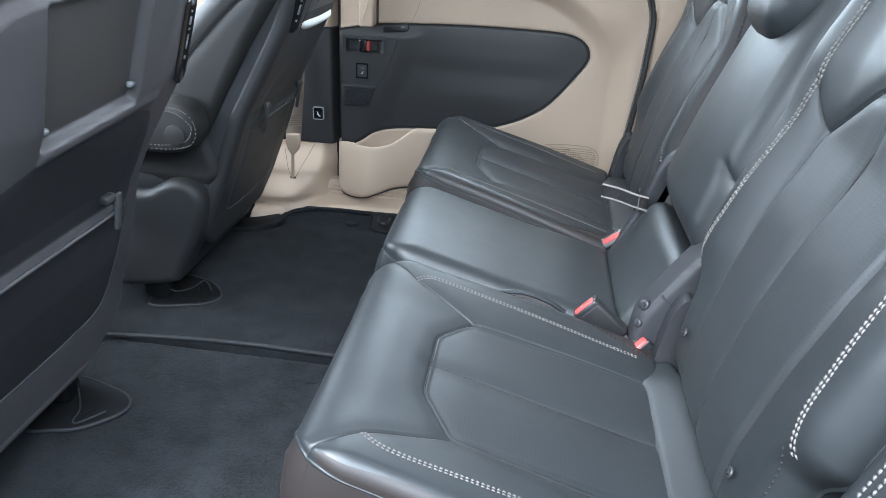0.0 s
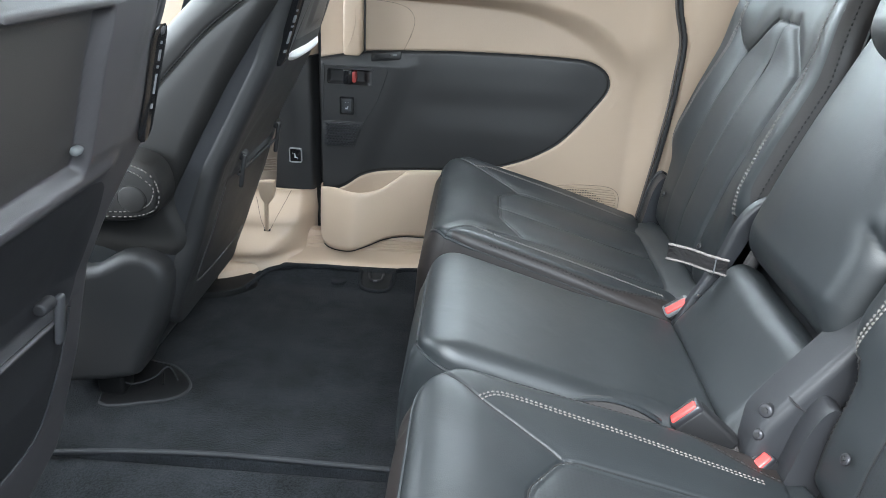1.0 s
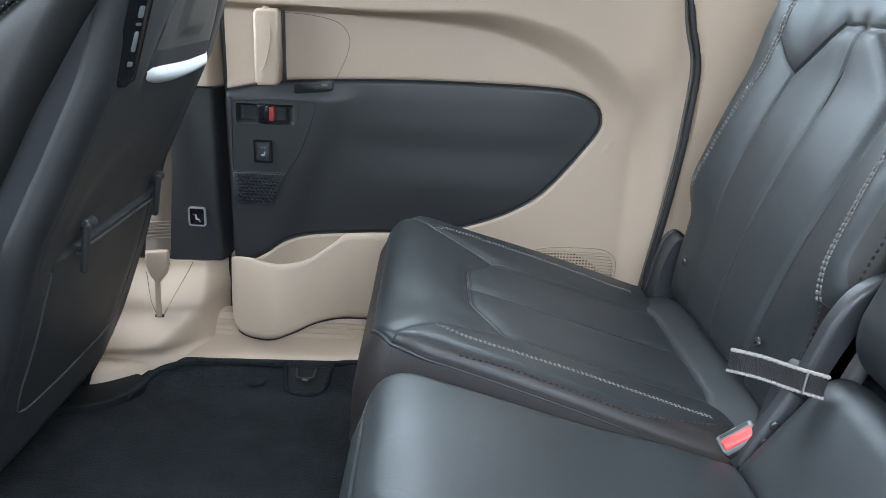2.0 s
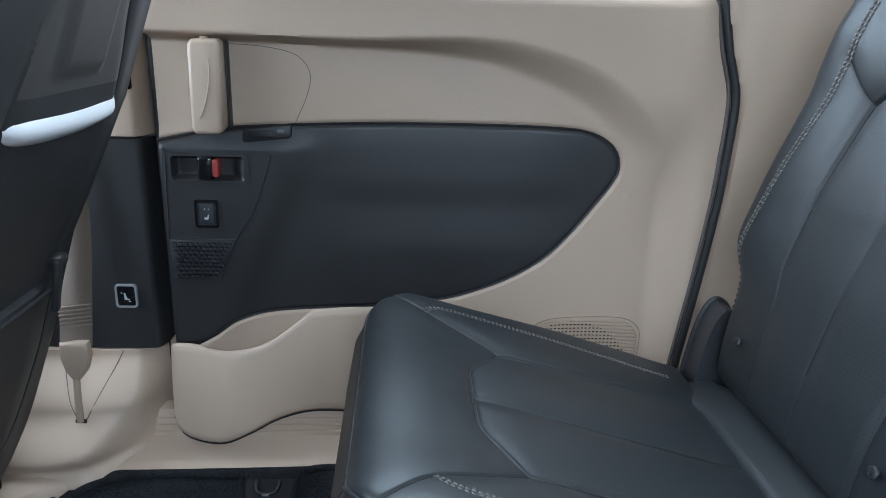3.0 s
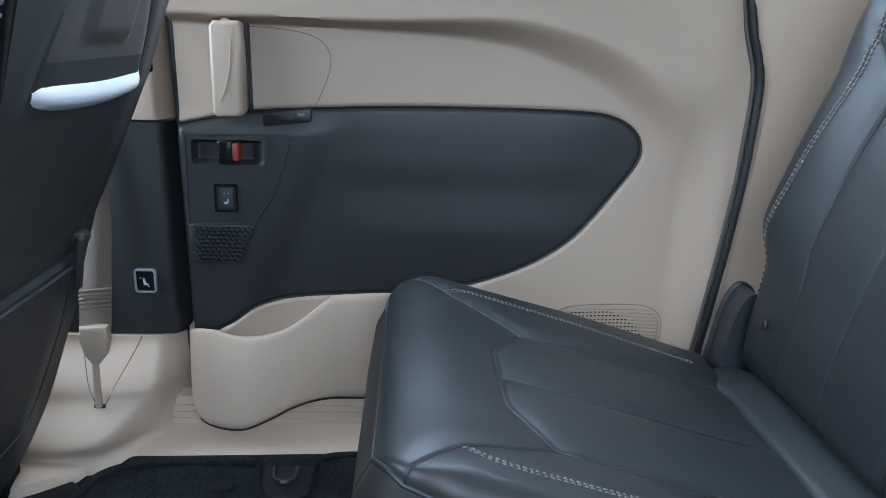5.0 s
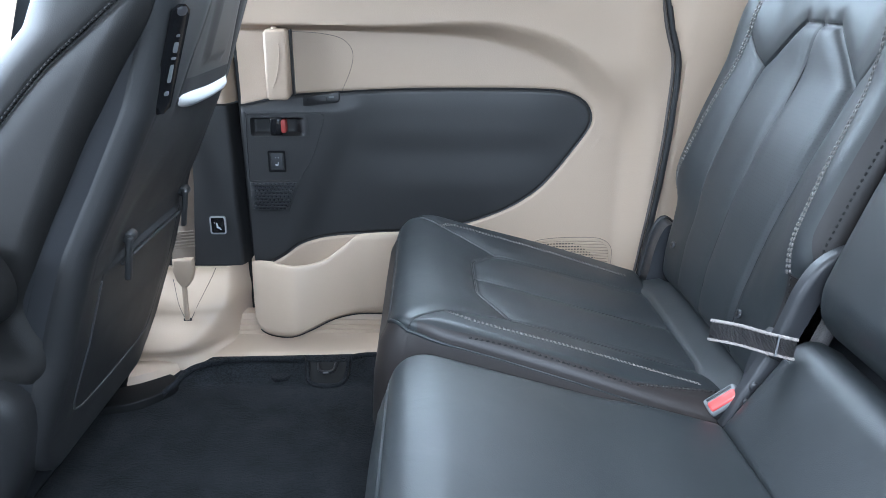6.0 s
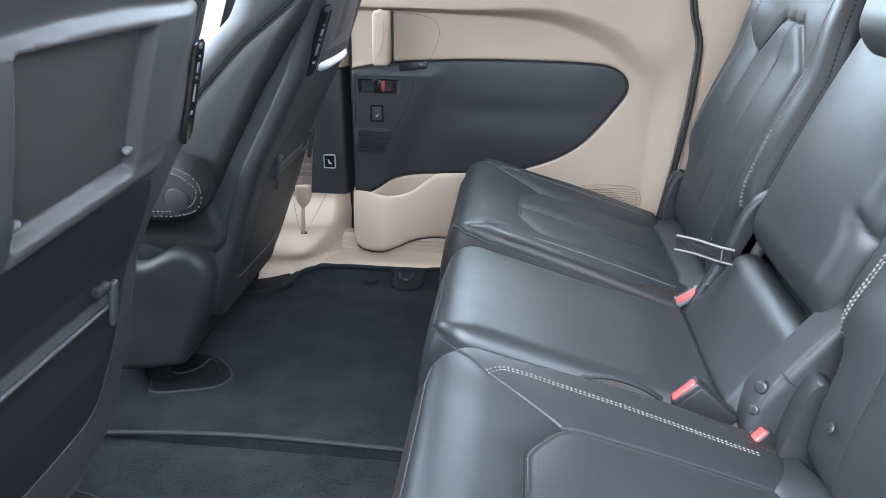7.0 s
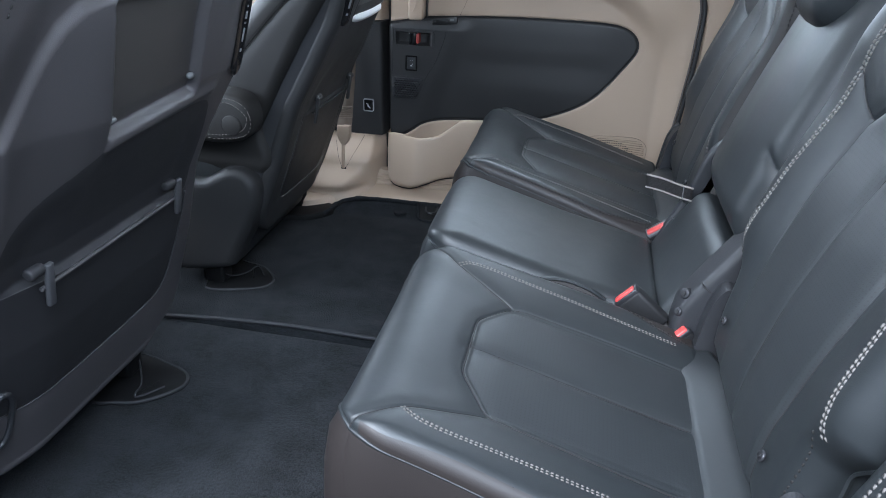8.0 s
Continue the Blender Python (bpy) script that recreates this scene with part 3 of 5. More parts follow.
part("latch_pull", plate(rounded(0.0085, 0.025, 0.0032, 4, -0.3968, 0.478), 0.020, on_door(-0.0172), 0.001), RED_DARK, latch, "red lock tab")
sw = part("heat_switch", ring_plate(rounded(0.033, 0.041, 0.003, 3, -0.4145, 0.411), rounded(0.027, 0.034, 0.002, 3, -0.4145, 0.411), 0.008, on_door(-0.0125)), GLOSS, door, "heated seat switch with a pale symbol")
part("switch_rocker", plate(rounded(0.022, 0.030, 0.002, 3, -0.4145, 0.411), 0.006, on_door(-0.0118), 0.0015), PLASTIC, sw)
part("switch_mark", plate([(-0.4175, 0.4025), (-0.4125, 0.4025), (-0.4108, 0.4100), (-0.4126, 0.4100), (-0.4135, 0.4060), (-0.4182, 0.4055)], 0.001, on_door(-0.0126), 0), WHITE, sw)
for q in (-0.4170, -0.4115):
    part("switch_lamp", cyl(0.0009, 0.001, Matrix.Translation((q, DOOR_Y - 0.0120, 0.4180)) @ pose(0, 0, 0, 90), 8), WHITE, sw)

vent = part("panel_vent", plate([(-0.470, 0.371), (-0.377, 0.371), (-0.398, 0.322), (-0.408, 0.315), (-0.420, 0.312), (-0.462, 0.312), (-0.469, 0.318)], 0.004, on_door(-0.0108), 0.001), RUBBER, door, "slotted dark speaker vent")
for r in range(9):
    z = 0.3665 - r * 0.0062
    right = -0.380 - 0.42 * (0.368 - z)
    for c in range(13):
        x = -0.466 + c * 0.0078 + (0.0035 if r % 2 else 0)
        if x + 0.006 < right:
            part("vent_bar", plate([(x, z - 0.0016), (x + 0.0031, z - 0.0006), (x + 0.0064, z - 0.0016), (x + 0.0064, z + 0.0010), (x + 0.0031, z + 0.0020), (x, z + 0.0010)], 0.0060, on_door(-0.0165), 0), PLASTIC, vent, smooth=False)

# upright grab handle, the shallow cover behind it and the small slot at its foot
hx = [(-0.4155, 0.645), (-0.4165, 0.536), (-0.412, 0.530), (-0.382, 0.530), (-0.3765, 0.536), (-0.3755, 0.648), (-0.380, 0.653), (-0.410, 0.652)]
handle = part("grab_handle", plate(hx, 0.030, on_door(-0.047), 0.006, 4), BEIGE, door, "upright beige grab handle")
crease = smooth_line([(-0.388, DOOR_Y - 0.0475, 0.628), (-0.389, DOOR_Y - 0.0478, 0.60), (-0.396, DOOR_Y - 0.0478, 0.570), (-0.404, DOOR_Y - 0.0475, 0.552)], 6)
part("handle_crease", tube(crease, 0.0011, 6), BEIGE, handle)
part("handle_gap", box(0.0028, 0.020, 0.116, Matrix.Translation((-0.3735, DOOR_Y - 0.008, 0.592)), 0.001), RUBBER, handle)
part("handle_post", cyl(0.006, 0.010, Matrix.Translation((-0.398, DOOR_Y - 0.026, 0.651)), 12, 0.002), BEIGE, handle)
cov = [(-0.377, 0.646), (-0.33, 0.644), (-0.291, 0.637), (-0.272, 0.625), (-0.264, 0.606), (-0.270, 0.578), (-0.287, 0.541)]
line = [(p.x, float(door_y(np.array(p.x), np.array(p.y))) + 0.0003, p.y) for p in smooth_line([(a, b, 0) for a, b in cov], 8)]
part("cover_seam", tube(line, 0.0006, 5), SEAL_LIP, door)
slot = part("belt_slot", plate([(a, b + 0.13 * (a + 0.3255)) for a, b in rounded(0.068, 0.019, 0.005, 4, -0.3255, 0.5265)], 0.010, on_door(-0.0070), 0.002), SOFT, door)
part("slot_tab", plate(rounded(0.036, 0.010, 0.002, 3, -0.333, 0.5265), 0.003, on_door(-0.0082), 0.001), RUBBER, slot)
part("slot_mark", plate(rounded(0.010, 0.004, 0.001, 2, -0.306, 0.5310), 0.001, on_door(-0.0076), 0), LIGHT_GREY, slot)

# map pocket at the foot of the door: an outer wall that swells towards the front, open at the top
top = smooth_line([(-0.4745, 0.212, 0), (-0.455, 0.2135, 0), (-0.434, 0.213, 0), (-0.418, 0.210, 0), (-0.392, 0.207, 0), (-0.360, 0.208, 0), (-0.329, 0.216, 0), (-0.297, 0.237, 0), (-0.275, 0.254, 0), (-0.262, 0.260, 0), (-0.20, 0.264, 0), (-0.14, 0.265, 0), (-0.06, 0.266, 0)], 8)
low = smooth_line([(-0.474, 0.100, 0), (-0.472, 0.082, 0), (-0.463, 0.067, 0), (-0.442, 0.060, 0), (-0.405, 0.062, 0), (-0.36, 0.076, 0), (-0.310, 0.089, 0), (-0.2, 0.090, 0), (-0.06, 0.09, 0)], 8)


def sample(line, x):
    xs = [p.x for p in line]
    return float(np.interp(x, xs, [p.y for p in line]))


def pocket_y(x, z, t):
    swell = 0.052 * (1 - float(sstep(-0.40, -0.26, x))) + 0.012 * (1 - float(sstep(-0.14, -0.06, x)))
    return DOOR_Y - 0.004 - swell * (math.sin(math.pi * min(0.5 + 0.5 * t, 1.0) * 0.5 + 0.78) ** 1.0) * float(sstep(0.0, 0.10, x + 0.482) * 0.35 + 0.65)


vs, fs = [], []
xs = np.concatenate([np.linspace(-0.474, -0.26, 50), np.linspace(-0.255, -0.06, 26)])
nt = 18
for x in xs:
    a, b = sample(low, x), sample(top, x)
    for k in range(nt):
        t = k / (nt - 1)
        z = a + (b - a) * t
        curl = 0.010 * max(0, 1 - t / 0.07) ** 2
        vs.append((x, pocket_y(x, z, t) + curl, z))
    vs.insert(len(vs) - nt, (x, DOOR_Y + 0.01, a + 0.004))
    yr = pocket_y(x, b, 1.0)
    vs.append((x, yr + 0.002, b + 0.003))
    vs.append((x, yr + 0.007, b + 0.003))
    vs.append((x, yr + 0.009, b - 0.001))
    vs.append((x, yr + 0.009, a + 0.02))
m = nt + 5
for i in range(len(xs) - 1):
    for k in range(m - 1):
        fs.append((i * m + k, (i + 1) * m + k, (i + 1) * m + k + 1, i * m + k + 1))
mesh_part("door_pocket", vs, fs, BEIGE_LIGHT, door, "open beige map pocket", sharp=1.1)
# dark tube drawn in for the shadow under the pocket's lower edge
part("pocket_shade_line", tube([(p.x, pocket_y(p.x, p.y, 0.0) + 0.0105, p.y - 0.0015) for p in low if p.x > -0.468], 0.0017, 6), RUBBER, door)
# end wall of the pocket and its back
vs, fs = [], []
n = 12
for k in range(n):
    t = k / (n - 1)
    z = 0.107 + (0.222 - 0.107) * t
    vs += [(-0.474, pocket_y(-0.474, z, t), z), (-0.474, DOOR_Y + 0.03, z)]
for k in range(n - 1):
    fs.append((2 * k, 2 * k + 1, 2 * k + 3, 2 * k + 2))
mesh_part("pocket_end", vs, fs, BEIGE_LIGHT, door)

# loudspeaker grille: arched beige slats in a rounded frame, open over the round speaker behind
og = [(0.062, 0.224), (0.075, 0.239), (0.094, 0.2475), (0.123, 0.2515), (0.164, 0.253), (0.205, 0.252), (0.226, 0.2455), (0.238, 0.233), (0.2415, 0.216), (0.239, 0.180), (0.232, 0.145), (0.215, 0.131), (0.160, 0.128), (0.100, 0.133), (0.068, 0.152), (0.056, 0.190)]
og = [(p.x, p.y) for p in smooth_line([(a, b, 0) for a, b in og], 4, True)]
gx, gz = 0.149, 0.191
ig = [(gx + (a - gx) * 0.955, gz + (b - gz) * 0.935) for a, b in og]
grille = part("speaker_grille", ring_plate(og, ig, 0.008, on_door(-0.0036)), BEIGE, door, "beige slotted speaker grille")
part("frame_groove", tube([(a, DOOR_Y - 0.0034, b) for a, b in og], 0.0006, 5, True), WEB_BEIGE, grille)
part("grille_field", plate(ig, 0.002, on_door(-0.0006), 0), BEIGE, grille)


def in_grille(x, z):
    return bool(inside(np.array(x), np.array(z), ig))


cone = []
for k in range(72):
    r = 0.097
    while r > 0.01 and not in_grille(0.134 + r * math.cos(k * math.tau / 72), 0.147 + r * math.sin(k * math.tau / 72)):
        r -= 0.0015
    cone.append((0.134 + r * math.cos(k * math.tau / 72), 0.147 + r * math.sin(k * math.tau / 72)))
part("speaker_well", plate(cone, 0.001, on_door(-0.0016), 0), WELL, grille, "dark round speaker behind the slats")
for r in range(20):
    run = [(x, 0.2485 - r * 0.0060 - 0.45 * (x - 0.165) ** 2) for x in np.linspace(0.050, 0.245, 60)]
    run = [p for p in run if in_grille(*p)]
    if len(run) > 4:
        rows = [(x, DOOR_Y + dy, z + dz) for x, z in run for dy, dz in ((-0.0012, 0.0019), (-0.0042, 0.0013), (-0.0042, -0.0013), (-0.0012, -0.0019))]
        quads = [(4 * i + k, 4 * i + k + 1, 4 * i + k + 5, 4 * i + k + 4) for i in range(len(run) - 1) for k in range(3)]
        mesh_part("grille_slat", rows, quads + [(0, 3, 2, 1), tuple(len(rows) - 4 + k for k in range(4))], BEIGE, grille, sharp=0.6)
for k in range(30):
    x = 0.060 + k * 0.0061
    zs = [z for z in np.linspace(0.125, 0.255, 131) if in_grille(x, z) and math.hypot(x - 0.134, z - 0.147) < 0.099]
    if len(zs) > 4:
        part("grille_bar", box(0.0019, 0.0020, zs[-1] - zs[0], Matrix.Translation((x, DOOR_Y - 0.0022, (zs[0] + zs[-1]) / 2)), 0), BEIGE, grille, smooth=False)

# window belt, glass and its rubber
wall_block("window_belt", -0.474, 0.345, 1.915, 1.965, 0.720, 0.744, BEIGE, "", 0.006, door)
part("window_rubber", box(0.80, 0.010, 0.014, Matrix.Translation((-0.06, 1.952, 0.748)), 0.003), RUBBER, door)
part("window_frame", box(0.62, 0.006, 0.006, Matrix.Translation((0.0, 1.898, 0.7435)), 0.002), LIGHT_GREY, door)
glass = part("window_pane", box(0.84, 0.004, 0.46, Matrix.Translation((-0.06, 1.93, 0.955)) @ pose(0, 0, 0, 8), 0), GLASS, door)
glass.visible_shadow = False
part("lock_knob", cyl(0.007, 0.016, Matrix.Translation((-0.058, 1.872, 0.730)), 14, 0.002), mat("brown_plastic", (0.20, 0.10, 0.07), 0.4), door)
wall_block("door_skin", -0.50, 0.40, 1.952, 1.985, -0.15, 0.72, PAINT, "", 0.004, door)

# rubber seal along the door's rear edge
seal = [(0.225, 0.98), (0.262, 0.80), (0.288, 0.712), (0.303, 0.655), (0.318, 0.610), (0.322, 0.575), (0.321, 0.520), (0.318, 0.445), (0.307, 0.330), (0.290, 0.190), (0.275, 0.060)]
SEAL = smooth_line([(a, 1.862, b) for a, b in seal], 10)
seal = SEAL
sl = thing("door_seal", "black rubber weather seal round the door opening", "door seal", kind="structure")
part("seal_bulb", tube(seal, 0.0056, 10), RUBBER, sl)
part("seal_lip", tube([p + Vector((-0.0080, 0.005, 0)) for p in seal], 0.0030, 8), SEAL_LIP, sl, "greyish brown inner lip")


def rear_trim_y(x, z):
    y = 1.872 - 0.05 * sstep(0.36, 0.75, x) - 0.008 * sstep(0.31, 0.335, x)
    return y - 0.02 * sstep(0.45, 0.75, z) + 0.003 * np.sin(7 * x + 4 * z)


rt = relief_wall("wall_rear_quarter", 0.272, 1.70, -0.02, 0.86, 120, 60, lambda x, z: rear_trim_y(x, z) + 0.030 * (1 - sstep(-0.004, 0.006, x - np.interp(z, [p.z for p in SEAL[::-1]], [p.x for p in SEAL[::-1]]))), BEIGE, None, back=0.08)[0]
tagged(rt, "smooth beige plastic trim behind the door", "wall", kind="structure")

# ---- the pillar before the door, with belt ----
pil = thing("pillar", "door pillar trimmed in dark and beige plastic", "pillar", kind="structure")


def pillar_y(x, z):
    return 1.890 + 0.042 * sstep(-0.505, -0.484, x) ** 2 - 0.004 * np.cos(14 * (x + 0.56))


relief_wall("pillar_dark_trim", -0.665, -0.482, 0.200, 0.516, 40, 40, pillar_y, SOFT, pil, back=0.05)
relief_wall("pillar_upper_trim", -0.665, -0.482, 0.520, 1.15, 30, 60, lambda x, z: pillar_y(x, z) - 0.004 - 0.10 * sstep(0.65, 1.15, z), BEIGE, pil, back=0.05)
wall_block("pillar_gap", -0.4815, -0.4755, 1.905, 1.94, 0.05, 1.1, RUBBER, "", 0.001, pil)
# dark block added for the deep shade between pillar foot and pocket
wall_block("pillar_shade", -0.497, -0.4760, 1.922, 1.946, 0.03, 0.198, WELL, "", 0.002, pil)
psw = part("pillar_switch", ring_plate(rounded(0.031, 0.036, 0.005, 4, -0.5375, 0.2855), rounded(0.026, 0.031, 0.003, 4, -0.5375, 0.2855), 0.010, on_door(-0.0185)), GREY_METAL, pil, "seat switch with a silver frame")
part("switch_button", plate(rounded(0.026, 0.031, 0.003, 4, -0.5375, 0.2855), 0.006, on_door(-0.0172), 0.001), GLOSS, psw)
part("switch_mark", plate([(-0.5400, 0.2800), (-0.5335, 0.2788), (-0.5326, 0.2806), (-0.5366, 0.2822), (-0.5388, 0.2905), (-0.5406, 0.2900)], 0.001, on_door(-0.0182), 0), WHITE, psw)
for mark in ([(-0.5345, 0.2762), (-0.5312, 0.2772), (-0.5314, 0.2779), (-0.5347, 0.2769)], [(-0.5440, 0.2890), (-0.5428, 0.2890), (-0.5428, 0.2900), (-0.5440, 0.2900)], [(-0.5450, 0.2905), (-0.5440, 0.2905), (-0.5440, 0.2914), (-0.5450, 0.2914)]):
    part("switch_mark", plate(mark, 0.001, on_door(-0.0182), 0), WHITE, psw)
psw2 = part("pillar_switch", plate(rounded(0.030, 0.030, 0.004, 4, -0.5150, 0.598), 0.008, on_door(-0.017), 0.001), GLOSS, pil)
part("switch_mark", plate([(-0.5165, 0.594), (-0.5100, 0.594), (-0.5100, 0.597), (-0.5140, 0.597), (-0.5150, 0.604), (-0.5170, 0.604)], 0.001, on_door(-0.0180), 0), WHITE, psw2)


FOOT = [(p.x, p.y) for p in smooth_line([(-0.90, 0.040, 0), (-0.704, 0.050, 0), (-0.612, 0.060, 0), (-0.559, 0.090, 0), (-0.523, 0.130, 0), (-0.505, 0.173, 0), (-0.498, 0.25, 0)], 4)]


def base_y(x, z):
    """The pillar's beige foot, which flares out to the sill."""
    wide = 1 - sstep(-0.600, -0.485, x)
    r = dist_line(x, z, FOOT)
    r = np.where(inside(x, z, FOOT + [(-0.9, 0.30)]), r, -r)
    y = 1.886 + 0.058 * sstep(-0.530, -0.484, x) - 0.018 * sstep(0.2, 0.09, z) * wide
    return y - 0.040 * sstep(-0.045, 0.012, r) * (1 - 0.92 * sstep(0.125, 0.192, z)) - 0.045 * sstep(0.120, 0.060, z) * wide - 0.03 * sstep(0.05, 0.015, z)


relief_wall("pillar_foot", -0.80, -0.478, 0.012, 0.198, 80, 80, base_y, BEIGE_LIGHT, pil, back=0.05)
for a, b in (((-0.636, 0.176), (-0.606, 0.114)), ((-0.551, 0.197), (-0.592, 0.112))):
    ln = [(a[0] + (b[0] - a[0]) * k / 8, float(base_y(np.array(a[0] + (b[0] - a[0]) * k / 8), np.array(a[1] + (b[1] - a[1]) * k / 8))) + 0.0002, a[1] + (b[1] - a[1]) * k / 8) for k in range(9)]
    part("foot_seam", tube(ln, 0.0007, 5), SEAL_LIP, pil)
part("belt_slit", box(0.016, 0.004, 0.006, Matrix.Translation((-0.599, float(base_y(np.array(-0.599), np.array(0.111))) - 0.0005, 0.111)), 0.001), RUBBER, pil)

belt = thing("seat_belt", "beige seat belt webbing running down to its floor anchor", "seat belt")
bw = smooth_line([(-0.570, 1.850, 0.95, ), (-0.590, 1.858, 0.60), (-0.584, 1.852, 0.42), (-0.591, 1.843, 0.30), (-0.594, 1.830, 0.225)], 8)
vs, fs = [], []
for i, p in enumerate(bw):
    for s, o in ((-1, 0), (1, 0), (1, 0.0016), (-1, 0.0016)):
        vs.append((p.x + s * 0.0188, p.y + s * 0.008 + o, p.z))
for i in range(len(bw) - 1):
    for k in range(4):
        fs.append((i * 4 + k, i * 4 + (k + 1) % 4, (i + 1) * 4 + (k + 1) % 4, (i + 1) * 4 + k))
mesh_part("webbing", vs, fs, WEB_BEIGE, belt, sharp=0)
for z in (0.282, 0.276, 0.270, 0.264, 0.258, 0.252):
    part("belt_stitch", box(0.041, 0.003, 0.0026, Matrix.Translation((-0.5920, 1.8365, z + 0.006)) @ pose(0, 0, 0, 0, 0, 20), 0.0006, 1), mat("belt_thread", (0.24, 0.19, 0.15), 0.8), belt)
sleeve = [(-0.613, 0.238), (-0.575, 0.238), (-0.574, 0.215), (-0.580, 0.194), (-0.591, 0.180), (-0.601, 0.180), (-0.610, 0.194), (-0.615, 0.215)]
part("anchor_sleeve", plate(sleeve, 0.014, lambda a, b, c: (a, 1.820 + c, b), 0.005), BEIGE, belt, "beige plastic anchor sleeve")
part("anchor_stalk", tube([(-0.597, 1.826, 0.186), (-0.598, 1.824, 0.15), (-0.599, 1.824, 0.112)], 0.0052, 8), BEIGE, belt)

# sill: stepped beige scuff plate along the door
def sill_profile():
    return [(1.915, 0.094), (1.896, 0.090), (1.892, 0.078), (1.889, 0.077), (1.889, 0.068), (1.886, 0.067), (1.886, 0.058), (1.883, 0.057), (1.882, 0.050), (1.872, 0.044), (1.842, 0.036), (1.828, 0.030), (1.821, 0.018), (1.818, -0.004), (1.826, -0.03), (1.92, -0.03)]


vs, fs = [], []
sx = np.concatenate([np.linspace(-0.80, -0.60, 24), np.linspace(-0.59, 0.34, 24)])
pr = sill_profile()
for x in sx:
    inw = 0.085 * (1 - float(sstep(-0.71, -0.56, x))) + 0.012 * math.sin(9 * x) * 0.3
    for y, z in pr:
        vs.append((x, y - inw * float(np.clip((1.890 - y) / 0.05, 0, 1)), z))
k = len(pr)
for i in range(len(sx) - 1):
    for j in range(k):
        fs.append((i * k + j, i * k + (j + 1) % k, (i + 1) * k + (j + 1) % k, (i + 1) * k + j))
fs += [tuple(range(k)), tuple((len(sx) - 1) * k + j for j in range(k))[::-1]]
tagged(mesh_part("door_sill", vs, fs, BEIGE_LIGHT, None, sharp=0.7), "stepped beige plastic sill plate along the floor", "door sill", kind="structure")

# ---- the rest of the body that closes the cabin ----
roof = part("ceiling", box(3.5, 1.62, 0.05, Matrix.Translation((0, 1.15, 1.19)), 0.02), HEADLINER)
tagged(roof, "pale cloth headliner", "ceiling", kind="structure")
wall_block("wall_front_door", -1.75, -0.68, 1.90, 1.98, -0.05, 0.78, BEIGE)
tagged(bpy.data.objects["wall_front_door"], "beige trim of the front passenger door", "wall", kind="structure")
wall_block("wall_near_rear", 0.62, 1.75, 0.28, 0.36, -0.05, 0.80, BEIGE)
tagged(bpy.data.objects["wall_near_rear"], "beige trim behind the open doorway", "wall", kind="structure")
wall_block("wall_near_front", -1.75, -0.80, 0.28, 0.36, -0.05, 0.66, BEIGE)
tagged(bpy.data.objects["wall_near_front"], "beige trim of the driver's door", "wall", kind="structure")
wall_block("wall_rear_hatch", 1.70, 1.76, 0.34, 1.95, -0.05, 0.75, BEIGE)
tagged(bpy.data.objects["wall_rear_hatch"], "beige trim of the tailgate", "wall", kind="structure")
wall_block("wall_dashboard", -1.85, -1.60, 0.34, 1.95, -0.05, 0.70, PLASTIC, "", 0.04)
tagged(bpy.data.objects["wall_dashboard"], "dark dashboard across the front", "wall", kind="structure")

# tie-down ring in its recess at the carpet's edge
def rise_at(y):
    return 0.030 * float(sstep(1.755, 1.825, np.array(y)))


tie = thing("tie_down", "dark tie-down ring in a recess at the carpet edge", "tie-down ring")
cup = [(p.x, p.y) for p in smooth_line([(-0.368, 1.806, 0), (-0.362, 1.770, 0), (-0.340, 1.756, 0), (-0.310, 1.755, 0), (-0.292, 1.770, 0), (-0.286, 1.806, 0)], 5)]
part("cup", plate(cup, 0.024, lambda a, b, c: (a, b, rise_at(b) + 0.002 - c), 0.002), CAP_BLACK, tie)
part("cup_lip", tube([(a, b, rise_at(b) + 0.003) for a, b in cup], 0.0046, 8), CARPET, tie)
part("ring", tube(smooth_line([(-0.345, 1.800, 0.027), (-0.342, 1.782, 0.021), (-0.328, 1.776, 0.020), (-0.314, 1.782, 0.021), (-0.311, 1.800, 0.027)], 6), 0.0030, 8), RUBBER, tie)
part("mark", box(0.010, 0.004, 0.004, Matrix.Translation((-0.328, 1.774, 0.020)), 0.001), LIGHT_GREY, tie)

# ---- the rear bench: two outer seats and a narrow middle one ----
def seat_z(v):
    return 0.320 - 0.30 * (v + 0.06)


def back_x(z):
    return 0.284 + 0.32 * (z - 0.315) + 0.9 * np.maximum(0.345 - z, 0.0) ** 1.6


def lines(p, n=6):
    return [(q.x, q.y) for q in smooth_line([(a, b, 0) for a, b in p], n)]


def c_half(v):
    return 0.222 + 0.02 * float(sstep(-0.1, 0.2, np.array(v)))


# outline of the perforated panel: straight sides that follow the cushion's edge, a blunt point in front
VS = [-0.008 + 0.256 * k / 12 for k in range(13)]
CPANEL_UV = [(0.535 * c_half(v), v) for v in VS[:0:-1]] + [(0.119, -0.008), (0.060, -0.047), (-0.060, -0.047), (-0.119, -0.008)] + [(-0.535 * c_half(v), v) for v in VS[1:]]


